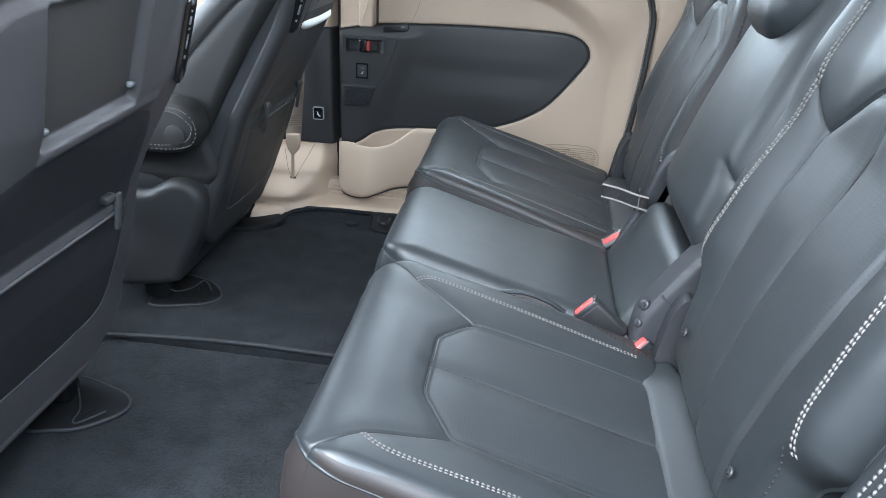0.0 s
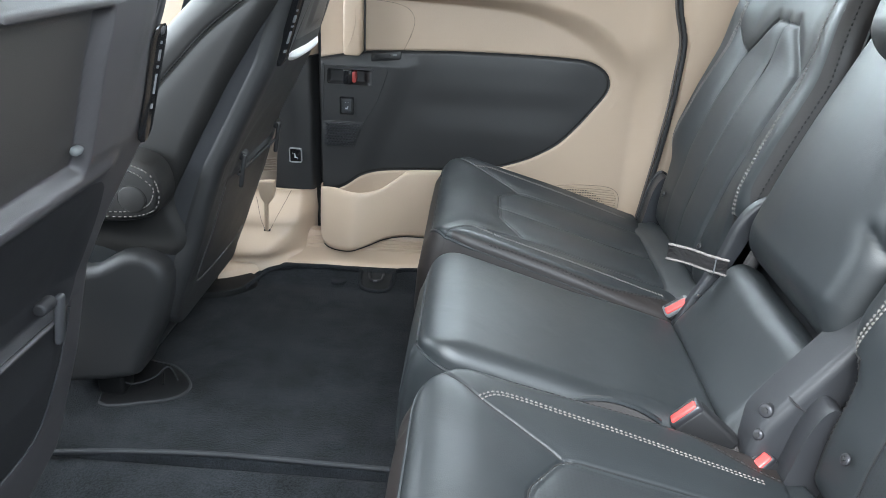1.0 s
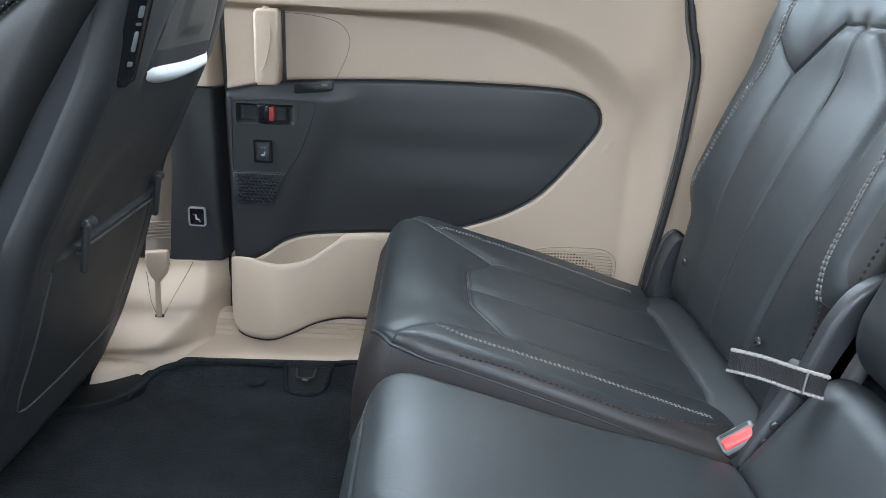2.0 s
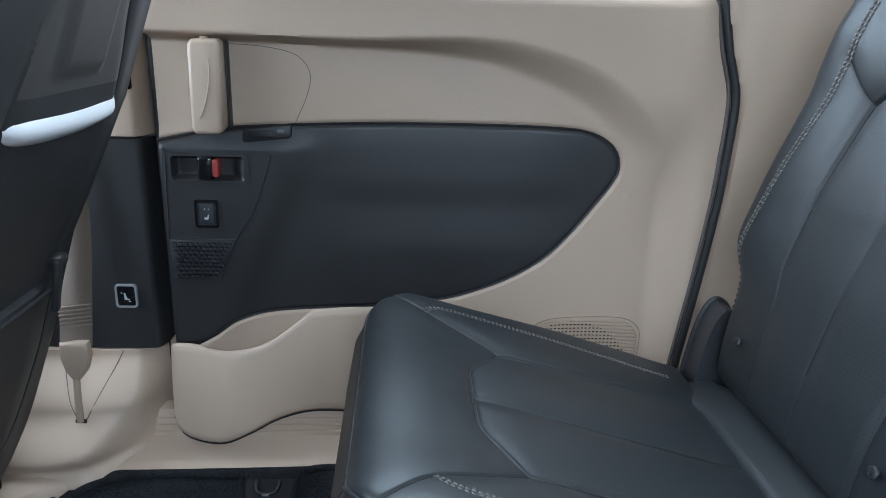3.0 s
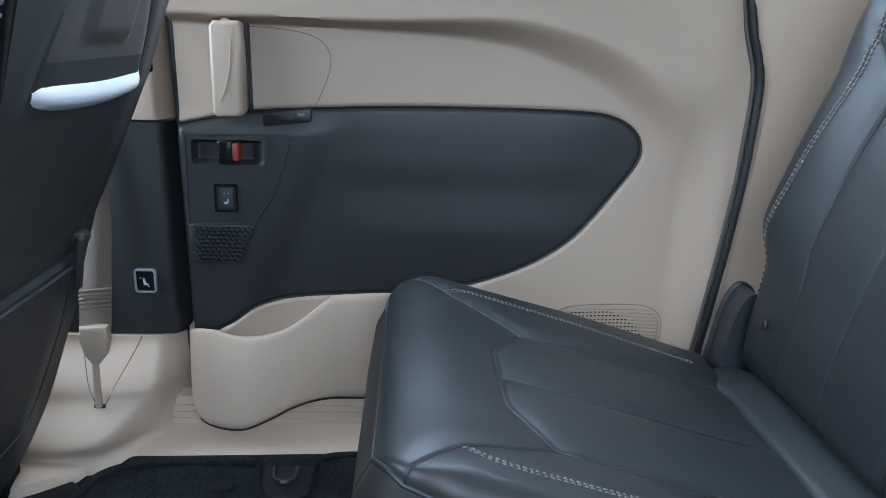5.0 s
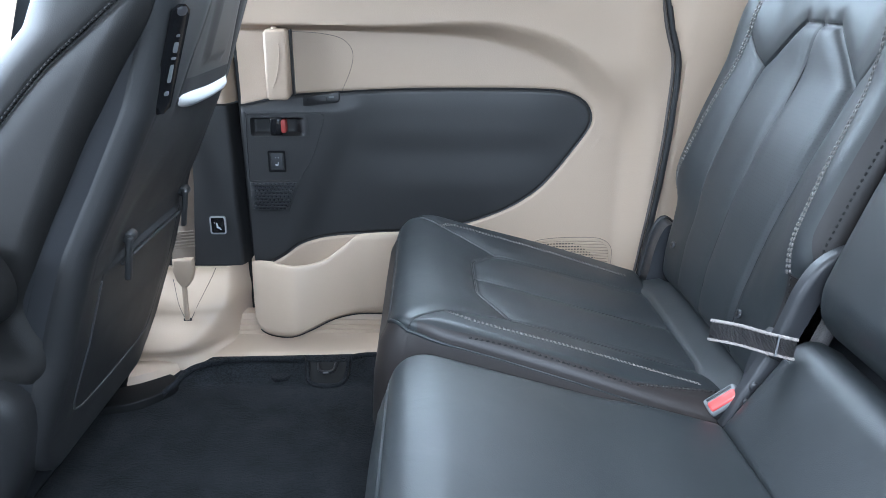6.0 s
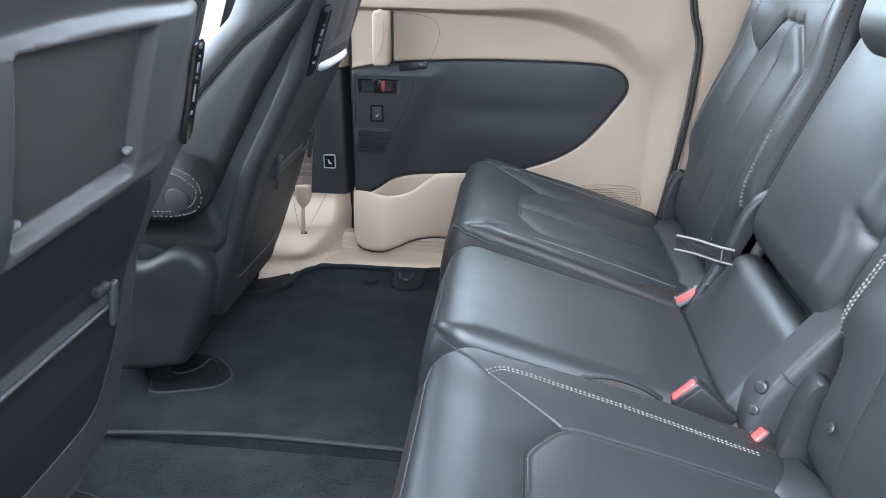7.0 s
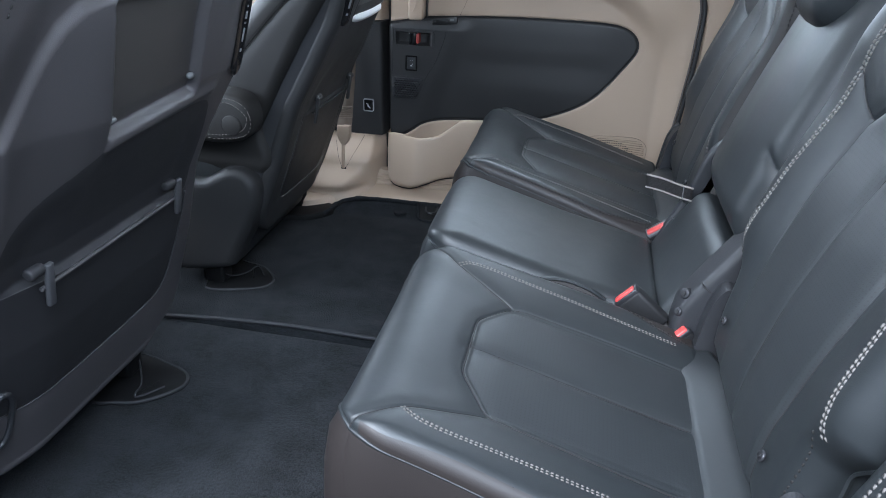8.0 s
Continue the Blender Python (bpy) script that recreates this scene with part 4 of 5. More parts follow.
def ease_corners(pts, r):
    """Cuts the sharp corners of an open outline to arcs that begin r before them."""
    out = [Vector(pts[0])]
    for a, b, c in zip(pts[:-2], pts[1:-1], pts[2:]):
        a, b, c = Vector(a), Vector(b), Vector(c)
        d, e = (a - b).normalized(), (c - b).normalized()
        if d.dot(e) < -0.99:
            out.append(b)
            continue
        p, q = b + d * min(r, 0.45 * (a - b).length), b + e * min(r, 0.45 * (c - b).length)
        out += [p.lerp(b, t).lerp(b.lerp(q, t), t) for t in (0.0, 0.25, 0.5, 0.75, 1.0)]
    out.append(Vector(pts[-1]))
    return [(p.x, p.y) for p in out]


CPANEL_UV = ease_corners(CPANEL_UV, 0.012)


def mirror(p):
    return [(-a, b) for a, b in p]


STITCH_C = [(0.166, -0.094), (0.178, -0.076)] + [(0.182, v) for v in (-0.05, 0.0, 0.05, 0.10, 0.15, 0.20, 0.238)]


def cushion_relief(u, v):
    a = np.abs(u)
    w = 0.012 * sstep(0.100, 0.200, a) * (1 - 0.4 * sstep(0.05, 0.25, v))
    w = w + 0.006 * (1 - sstep(-0.12, -0.02, v)) * (1 - sstep(0.10, 0.2, a))
    ins = inside(u, v, CPANEL_UV)
    d = dist_line(u, v, CPANEL_UV)
    fade = 1 - sstep(0.205, 0.246, v)
    w = w - np.where(ins, 0.0025 * sstep(0, 0.006, d), 0) * fade
    return w + 0.003 * np.abs(np.sin(u / 0.112 * math.pi)) * ins * sstep(-0.05, 0.0, v) * fade


def outer_seat(forward, inner):
    seat = thing("bench_seat", "black leather outer bench seat with pale contrast stitching", "car seat", (0, 0, 0), group="bench seats")
    lift = 0.0045 if inner < 0 else 0.0
    place = lambda u, v, w: (v + forward, u, seat_z(v) + lift + w)
    front_bow = [(0.205, -0.140), (0.186, -0.116), (0.164, -0.090), (0.143, -0.050), (0.535 * c_half(-0.008), -0.008)]
    seams = [(CPANEL_UV, 0.0042, 0.0021), ([(0.0, -0.047), (0.0, 0.25)], 0.0036, 0.0020),
             (lines(STITCH_C), 0.0004, 0.0022), (mirror(lines(STITCH_C)), 0.0004, 0.0022),
             (lines(front_bow), 0.0040, 0.0021), (mirror(lines(front_bow)), 0.0040, 0.0021)]
    c = Pad(lambda v: 0.222 + 0.02 * sstep(-0.1, 0.2, v), -0.165, 0.272, 0.075, 0.014, cushion_relief, 0.023, seams, place, 0.075)
    VR = np.linspace(-0.128, 0.262, 40)
    OUTER_EDGE = [(float(c.width(v)) - 0.006 - 0.006 * float(sstep(-0.128, 0.0, v)), v) for v in VR]
    INNER_EDGE = [(a - 0.040 * float(sstep(0.12, 0.27, v)), v) for a, v in OUTER_EDGE]
    BEYOND = [(float(c.width(v)) + 0.02, v) for v in VR[::-1]]
    # side panels and walls carry the warm reflection as a brown tint
    c.build("cushion", 300, 290, LEATHER, seat, [(0.004, 0.001, 0.002), (0.03, 0.006, 0.014), (0.08, 0.010, 0.022), (0.15, 0.008, 0.026), (0.22, 0.0, 0.012)], [("cushion_insert", CPANEL_UV, PERF, "perforated leather insert"), ("side_panel", [(inner * a, v) for a, v in INNER_EDGE + BEYOND], WARM_LIT_EDGE, "leather side panel with brown light and shade in its colour"), ("side_panel", [(-inner * a, v) for a, v in OUTER_EDGE + BEYOND], WARM_LIT_EDGE, "leather side panel with brown light and shade in its colour")], WARM_LIT_EDGE)
    ring = [p for p in c.edge[::2] if p.x < 0.24]
    k0 = max(range(len(ring)), key=lambda i: (ring[i] - ring[i - 1]).length)
    ring = ring[k0:] + ring[:k0]
    part("cushion_piping", tube(ring, lambda p: 0.0012 + 0.0015 * float(sstep(-0.085, -0.135, p.x)), 8), LEATHER, seat)
    for side in (-1, 1) if inner < 0 else (1,):
        c.stitches([(side * (a + 0.004), v) for a, v in (INNER_EDGE if side == inner else OUTER_EDGE)[6::3]], pitch=0.0070, length=0.0044, wide=0.0024, parent=seat, material=DARK_THREAD, name="edge_stitching")
    for pts in (CPANEL_UV, [(0.0, -0.047), (0.0, 0.25)], lines(front_bow), mirror(lines(front_bow))):
        part("seam", tube([c.point(a, b, 0.0002) for a, b in pts], 0.0009, 5), DARK_THREAD, seat)
    for s in (lambda p: p, mirror):
        c.stitches(s(STITCH_C), length=0.0038, wide=0.0021, gap=0.0042, parent=seat)
    c.stitches([(0, -0.036), (0, 0.246)], pitch=0.006, length=0.0045, wide=0.0010, parent=seat, material=DARK_THREAD)
    # backrest
    low = 0.224 if inner < 0 else 0.205
    half = lambda v: low + (0.240 - low) * sstep(0.375, 0.425, v) - 0.05 * sstep(0.62, 0.86, v)
    VB = [0.612 - 0.362 * k / 16 for k in range(17)]
    SIDE = [(0.106 + 0.016 * float(sstep(0.25, 0.55, np.array(v))) - 0.026 * float(sstep(0.58, 0.86, np.array(v))), v) for v in VB]
    BP = [(0.043, 0.678)] + SIDE + mirror(SIDE[::-1]) + [(-0.043, 0.678)]
    STITCH_B = [(0.205, 0.400), (0.200, 0.415), (0.193, 0.450), (0.186, 0.52), (0.176, 0.60), (0.166, 0.68), (0.150, 0.80)]

    def relief(u, v):
        a = np.abs(u)
        w = 0.019 * sstep(0.105, 0.200, a) * sstep(0.33, 0.45, v)
        w = w + 0.012 * sstep(0.60, 0.70, v)
        d = dist_line(u, v, BP + [BP[0]])
        ins = inside(u, v, BP)
        w = w + np.where(ins, 0.004 * sstep(0.0, 0.010, d) - 0.004 * np.exp(-(d / 0.012) ** 2) * sstep(0.45, 0.62, v) * sstep(0.0, 0.004, d), 0)
        return w + 0.010 * sstep(0.3, 0.45, v) * (1 - sstep(0.5, 0.62, v)) * np.cos(u * 5)

    def bplace(u, v, w):
        # only the side towards the middle seat is wide at its foot
        k = 0.205 / low + (1 - 0.205 / low) * float(sstep(0.375, 0.425, v)) if u * inner < 0 else 1.0
        return (back_x(v) - w * 0.95, u * k, v + 0.30 * w)


    shoulder = [SIDE[0], (0.145, 0.628), (0.172, 0.655)]
    fading = lambda u, v: 0.0028 + 0.0030 * sstep(0.42, 0.56, v)
    bs = [(BP, fading, 0.0024),
          ([BP[0], BP[-1]], 0.003, 0.0024), ([(0, 0.678), (0, 0.25)], fading, 0.0022), (shoulder, 0.003, 0.0024), (mirror(shoulder), 0.003, 0.0024),
          (lines(STITCH_B), 0.0005, 0.0022), (mirror(lines(STITCH_B)), 0.0005, 0.0022)]
    b = Pad(half, 0.228, 0.86, 0.02, 0.09, relief, 0.040, bs, bplace)
    BRIM = [(float(b.width(v)) - 0.004 - 0.018 * float(sstep(0.40, 0.46, np.array(v))), v) for v in np.linspace(0.40, 0.82, 40)] + [(float(b.width(v)) + 0.02, v) for v in np.linspace(0.82, 0.40, 40)]
    SKIRT_SEAM = [(low - 0.020, 0.400), (low - 0.022, 0.372), (low - 0.024, 0.336), (low - 0.027, 0.300)]
    SKIRT = SKIRT_SEAM + [(low - 0.027, 0.20), (0.30, 0.20), (0.30, 0.399)]
    # inner rim and skirt get the shaded leather colour
    b.build("backrest", 260, 340, LEATHER, seat, [(0.004, 0.001), (0.03, 0.004), (0.09, -0.004), (0.11, -0.02)], [("backrest_insert", BP, PERF_BACK, "fluted perforated leather insert"), ("side_panel", [(inner * a, q) for a, q in BRIM], SHADED_SIDE, "leather side panel with brown light and shade in its colour"), ("side_skirt", [(inner * a, q) for a, q in SKIRT], SHADED_SIDE, "leather skirt under the bolster with shade in its brown colour")], None)
    for pts in (SIDE, mirror(SIDE), [BP[-1], BP[0]], [SIDE[0], BP[0]], [BP[-1], mirror(SIDE)[0]], [(0, 0.678), (0, 0.30)], shoulder, mirror(shoulder)):
        fine = [(p.x, p.y) for p in smooth_line([(a, b, 0) for a, b in pts], 6)]
        part("seam", tube([b.point(a, q, 0.0002) for a, q in fine], 0.0010, 5), DARK_THREAD, seat)
    part("backrest_piping", tube(b.edge[::2], 0.0028, 6, True), LEATHER, seat)
    for s in (lambda p: p, mirror):
        b.stitches(s(STITCH_B), pitch=0.0060, length=0.0052, wide=0.0036, gap=0.0052, parent=seat)
    for s in (lambda p: p, mirror) if inner < 0 else (lambda p: p,):
        b.stitches(s([(float(b.width(v)) - 0.008, v) for v in np.linspace(0.43, 0.78, 8)]), pitch=0.0075, length=0.0046, wide=0.0026, parent=seat, material=DARK_THREAD)
    part("seam", tube([b.point(inner * (low - 0.020 + 0.0035 * k), 0.4005, 0.0003) for k in range(7)], 0.0012, 5), DARK_THREAD, seat)
    for s in (lambda p: p, mirror):
        b.stitches(s([(a + 0.004, q) for a, q in SKIRT_SEAM]), pitch=0.0075, length=0.0046, wide=0.0024, parent=seat, material=DARK_THREAD)
    # flap between cushion and back
    flap = Pad(lambda v: 0.222 + 0 * v, 0.0, 0.080, 0.03, 0.01, lambda u, v: 0.004 * np.cos(u * 7) - 0.010 * sstep(0.12, 0.2, np.abs(u)) - 0.030 * sstep(0.19, 0.235, np.abs(u)), 0.016, [], lambda u, v, w: (0.236 + v * 0.94 - 0.022 * sstep(0.10, 0.2, abs(u)) - w * 0.30, u, 0.2265 + lift + v * 0.15 + w * 0.95))
    flap.build("bite_flap", 40, 20, LEATHER, seat, [(0.01, 0.0), (0.03, -0.01)])
    for s in (-1, 1):
        bolt = part("trim_bolt", cyl(0.0065, 0.004, Matrix.Translation((0.281, s * 0.133, 0.318)) @ pose(0, 0, 0, 0, -72, 0), 20, 0.0015), STEEL, seat, "dark round bolt head")
        part("bolt_socket", cyl(0.003, 0.002, Matrix.Translation((0.2785, s * 0.133, 0.3193)) @ pose(0, 0, 0, 0, -72, 0), 6), RUBBER, bolt)
    # hinge cover outside, buckle-side bracket inside
    hc = [(0.264, 0.20), (0.268, 0.255), (0.276, 0.300), (0.288, 0.328), (0.302, 0.332), (0.318, 0.31), (0.322, 0.24), (0.30, 0.19)]
    hc = [(p.x, p.y) for p in smooth_line([(a, b, 0) for a, b in hc], 4, True)]
    for s in (-1, 1):
        part("cover_rim", tube([(a, s * 0.236, b) for a, b in hc[:22]], 0.0042, 8), RUBBER, seat)
        part("hinge_cover", plate(hc, 0.045, (lambda s: lambda a, b, q: (a, s * (0.240 - q), b))(s), 0.005), PLASTIC, seat, "dark plastic hinge cover")
    part("seat_base", box(0.42, 0.42, 0.13, Matrix.Translation((0.10, 0, 0.070)), 0.02), PLASTIC, seat, "dark seat base on the floor")
    return seat


seat_far = outer_seat(-0.014, -1)
seat_far.matrix_basis = pose(0, MID + REACH, 0)
seat_near = outer_seat(0.0, 1)
seat_near.matrix_basis = pose(0, MID - REACH, 0)


def side_wing(seat):
    """The leather wing between the near backrest and the doorway, with its paired rows of stitching."""
    w = Pad(lambda v: 0.034 + 0 * v, 0.30, 0.74, 0.03, 0.05, lambda u, v: 0.010 * np.cos(u * 30), 0.024, [([(0.0, 0.33), (0.0, 0.72)], 0.0015, 0.002)], lambda u, v, q: (back_x(v) + 0.010 - q * 0.9, u - 0.276, v + 0.3 * q))
    w.build("side_wing", 40, 90, LEATHER, seat, [(0.004, 0.001), (0.05, -0.002), (0.09, -0.01)])
    w.stitches([(0.0, 0.345), (0.0, 0.53), (0.0, 0.71)], pitch=0.0062, length=0.0050, wide=0.0034, gap=0.0095, parent=seat)


side_wing(seat_near)


def middle_seat():
    seat = thing("bench_seat", "narrow black leather middle bench seat with a low headrest", "car seat", (0, 0, 0), group="bench seats")
    place = lambda u, v, w: (v, u, seat_z(v) + 0.006 + w)
    c = Pad(lambda v: 0.150 + 0 * v, -0.166, 0.225, 0.055, 0.015, lambda u, v: 0.006 * np.cos(u * 9) - 0.006 * sstep(-0.16, -0.05, -v), 0.032, [], place, 0.065)
    c.build("cushion", 100, 100, LEATHER, seat, [(0.003, 0.001, 0.002), (0.03, 0.004, 0.012), (0.09, 0.006, 0.022), (0.16, 0.0, 0.026), (0.225, -0.02, 0.008)])
    part("cushion_piping", tube(c.edge[::2], 0.0028, 6, True), LEATHER, seat)
    f = Pad(lambda v: 0.148 + 0 * v, 0.0, 0.15, 0.01, 0.03, lambda u, v: 0.008 * np.cos(u * 9), 0.030, [], lambda u, v, w: (0.214 + v * 0.58 - w * 0.85, u, 0.222 + v * 0.94 + w * 0.5))
    f.build("lower_back", 50, 40, LEATHER, seat, [(0.01, 0.0), (0.05, -0.01)])
    r = lambda u, v: 0.030 * np.cos(u * 8) * sstep(0.36, 0.42, v) + 0.012 * np.cos((v - 0.5) * 6)
    pl = lambda u, v, w: (back_x(v) + 0.012 - w * 0.95, u, v + 0.30 * w)
    pucker = [([(-0.150, 0.487), (-0.136, 0.490), (-0.118, 0.500)], 0.007, 0.006)]
    b = Pad(lambda v: 0.150 - 0.012 * sstep(0.5, 0.8, v), 0.362, 0.80, 0.035, 0.06, r, 0.038, pucker, pl)
    b.build("backrest", 100, 120, LEATHER, seat, [(0.004, 0.001), (0.05, -0.002), (0.09, -0.015)])
    arch = smooth_line([(0.010, -0.153, 0.262), (0.030, -0.155, 0.284), (0.065, -0.156, 0.290), (0.105, -0.156, 0.280), (0.135, -0.155, 0.262)], 6)
    lining = [(p.x, p.z) for p in arch] + [(0.135, 0.215), (0.010, 0.215)]
    part("cutout_lining", plate(lining, 0.006, lambda a, b, c: (a, -0.1555 + c, b), 0), WEB_BLACK, seat, "dark woven lining of the buckle cut-out")
    part("cutout_edge", tube(arch, 0.0035, 6), LEATHER, seat, "rounded leather edge of the buckle cut-out")
    # added filler that catches some light in the black gap beside the hinge arm
    part("gap_filler", box(0.016, 0.060, 0.20, Matrix.Translation((0.334, 0.160, 0.385)) @ pose(0, 0, 0, 0, 17, 0), 0.006, 3), WEB_BLACK, seat, "dark filler added in the gap beside the backrest")
    # low headrest
    h = Pad(lambda v: 0.105 + 0 * v, 0.676, 0.86, 0.085, 0.05, lambda u, v: 0.014 * np.cos(u * 11), 0.05, [], lambda u, v, w: (back_x(v) - 0.045 - w * 0.95, u, v + 0.30 * w))
    h.build("headrest", 60, 60, LEATHER, seat, [(0.003, 0.0015), (0.05, 0.004), (0.085, -0.02)])
    part("headrest_piping", tube(h.edge[::2], 0.0024, 6, True), LIGHT_GREY, seat)
    part("seat_base", box(0.42, 0.27, 0.13, Matrix.Translation((0.10, 0, 0.070)), 0.02), PLASTIC, seat, "dark seat base on the floor")
    part("rear_panel", box(0.02, 0.66, 0.62, Matrix.Translation((0.405, 0, 0.48)) @ pose(0, 0, 0, 0, 17, 0), 0.008), PLASTIC, seat, "dark panel behind the backrests")
    part("rear_panel", box(0.22, 0.66, 0.02, Matrix.Translation((0.30, 0, 0.155)), 0.004), PLASTIC, seat, "dark panel under the cushions")
    return seat


seat_mid = middle_seat()
seat_mid.matrix_basis = pose(-0.006, MID, 0)


# ---- buckles, brackets and the pull strap on the bench ----
def buckle(name, label, at, across, up, stalk, cap=None):
    """A buckle whose head is at the given place; across: its width, up: the way its mouth looks."""
    ob = thing(name, label, "buckle", group="seat belt buckles")
    A = Vector(up).normalized()
    W = Vector(across)
    W = (W - A * W.dot(A)).normalized()
    N = A.cross(W)
    ob.matrix_basis = Matrix(((W.x, N.x, A.x, at[0]), (W.y, N.y, A.y, at[1]), (W.z, N.z, A.z, at[2]), (0, 0, 0, 1)))
    part("housing", box(0.046, 0.024, 0.072, Matrix.Translation((0, 0, -0.0375)), 0.006, 3), RUBBER, ob)
    part("cap", box(0.0445, 0.0225, 0.014, Matrix.Translation((0, 0, -0.003)), 0.004), cap or LIGHT_GREY, ob, "slotted cap")
    part("release_button", box(0.037, 0.0125, 0.008, Matrix.Translation((0, -0.0035, 0.0025)), 0.0025), RED, ob, "red release button")
    part("tongue_slot", box(0.034, 0.0035, 0.004, Matrix.Translation((0, 0.0068, 0.0030)), 0.001), RUBBER, ob, "dark slot")
    for k in range(5):
        part("raised_mark", box(0.0025, 0.001, 0.006, Matrix.Translation((-0.010 + k * 0.005, -0.0112, -0.026)), 0.0003, 1), SOFT, ob)
    part("stalk", box(0.030, 0.014, stalk, Matrix.Translation((0, 0, -0.07 - stalk / 2)), 0.004), WEB_BLACK, ob)
    return ob


def brace(y, side, wide):
    """Hinge arm between two seats, with its plastic cover and bolts."""
    ob = thing("hinge_bracket", "black plastic hinge bracket between two bench seats", "bracket", group="hinge brackets")
    ob.location = (0, y, 0)
    arm = [(0.232, 0.225), (0.236, 0.270), (0.256, 0.310), (0.292, 0.368), (0.330, 0.425), (0.350, 0.446), (0.372, 0.440), (0.376, 0.415), (0.345, 0.350), (0.312, 0.290), (0.290, 0.235), (0.270, 0.205)]
    arm = [(p.x, p.y) for p in smooth_line([(a, b, 0) for a, b in arm], 4, True)]
    part("arm_cover", plate(arm, wide, lambda a, b, c: (a, side * (c - wide / 2), b), 0.013, 4), PLASTIC, ob)
    part("cover_joint", box(0.072, wide + 0.0025, 0.0022, Matrix.Translation((0.2925, 0, 0.301)) @ pose(0, 0, 0, 0, 33.5, 0), 0.0005, 1), RUBBER, ob)
    for at, r in (((0.2455, -0.011, 0.296), 0.0085), ((0.2395, -0.020, 0.268), 0.0068)):
        turn = Vector((-0.72, -0.62, 0.30)).to_track_quat("Z", "Y").to_matrix().to_4x4()
        bolt = part("bolt", cyl(r, 0.012, Matrix.Translation(at) @ turn, 24, 0.002), STEEL, ob, "dark round bolt head")
        part("bolt_socket", cyl(r * 0.5, 0.002, Matrix.Translation(at) @ turn @ Matrix.Translation((0, 0, 0.0062)), 6), RUBBER, bolt)
    return ob


brace(0.985, 1, 0.056)


def curved_arm(y, wide):
    """Slim curved hinge arm that hooks over into the middle backrest."""
    ob = thing("hinge_bracket", "slim curved black hinge arm beside the middle seat", "bracket", group="hinge brackets")
    ob.location = (0, y, 0)
    line = smooth_line([(0.226, 0, 0.225), (0.240, 0, 0.265), (0.257, 0, 0.304), (0.271, 0, 0.340), (0.281, 0, 0.376), (0.289, 0, 0.405), (0.304, 0, 0.432), (0.329, 0, 0.448), (0.362, 0, 0.452)], 6)
    outer_edge, inner_edge = [], []
    for i, p in enumerate(line):
        t = (line[min(i + 1, len(line) - 1)] - line[max(i - 1, 0)]).normalized()
        h = 0.0105 - 0.002 * i / len(line)
        p = p + Vector((0.007, 0, -0.002))
        outer_edge.append((p.x - t.z * h, p.z + t.x * h))
        inner_edge.append((p.x + t.z * 0.024, p.z - t.x * 0.024))
    part("arm_cover", plate(outer_edge + inner_edge[::-1], wide, lambda a, b, c: (a, c - wide / 2, b), 0.007, 4), PLASTIC, ob)
    web = [(0.246, 0.210), (0.268, 0.290), (0.300, 0.372), (0.345, 0.438), (0.380, 0.440), (0.376, 0.415), (0.345, 0.350), (0.318, 0.280), (0.300, 0.205)]
    part("back_plate", plate(web, 0.018, lambda a, b, c: (a, 0.004 + c, b), 0.004, 2), PLASTIC, ob)
    part("cover_joint", box(0.035, wide + 0.0022, 0.0018, Matrix.Translation((0.278, 0, 0.317)) @ pose(0, 0, 0, 0, 24, 0), 0.0004, 1), RUBBER, ob)
    for bx, bz, r in ((0.253, 0.284, 0.006), (0.246, 0.264, 0.005)):
        part("bolt", cyl(r, 0.005, Matrix.Translation((bx, -wide / 2 - 0.0005, bz)) @ pose(0, 0, 0, 90), 24, 0.0015), STEEL, ob)
    return ob


curved_arm(1.290, 0.017)

buckle("seat_belt_buckle", "black buckle with a red release button beside the far seat", (0.228, 1.303, 0.254), (0.77, -0.05, 0.63), (-0.61, -0.33, 0.72), 0.05)
buckle("seat_belt_buckle", "tall black buckle with a red button on the middle seat", (0.161, 0.997, 0.268), (0.575, -0.05, 0.72), (-0.74, 0.06, 0.62), 0.03, STEEL)
buckle("seat_belt_buckle", "low black buckle with a red button beside the near seat", (0.239, 0.952, 0.233), (0.80, 0.35, 0.45), (-0.55, -0.25, 0.72), 0.03, STEEL)

# pull strap with pale edges on the far seat
strap = thing("pull_strap", "short dark ribbed pull strap with white woven edges", "strap")
SW = Vector((-0.001, -0.003, 0.0250))
ps = smooth_line([(0.193, 1.289, 0.3560), (0.222, 1.278, 0.3545), (0.251, 1.266, 0.3500), (0.272, 1.247, 0.3520)], 40)
out = Vector((-0.38, -0.92, 0.0)).normalized()
vs, fs = [], []
for i, p in enumerate(ps):
    rib = out * (0.0020 if i % 2 else 0.0002)
    for q, o in ((-0.47, rib), (0.47, rib), (0.47, -out * 0.0008), (-0.47, -out * 0.0008)):
        vs.append(p + SW * q + o)
for i in range(len(ps) - 1):
    for k in range(4):
        fs.append((i * 4 + k, i * 4 + (k + 1) % 4, (i + 1) * 4 + (k + 1) % 4, (i + 1) * 4 + k))
fs += [(3, 2, 1, 0), tuple(len(vs) - 4 + k for k in range(4))]
mesh_part("strap_band", vs, fs, WEB_BLACK, strap, sharp=0.4)
for q in (-0.5, 0.5):
    part("strap_edge", tube([p + SW * q + out * (0.0006 * (i % 3)) for i, p in enumerate(ps[::2])], 0.0021, 8), ROPE, strap, "white woven edge")
part("strap_stitch", tube([ps[92] + SW * (-0.52 + 0.104 * k) + out * 0.0032 for k in range(11)], 0.0012, 6), LIGHT_GREY, strap)
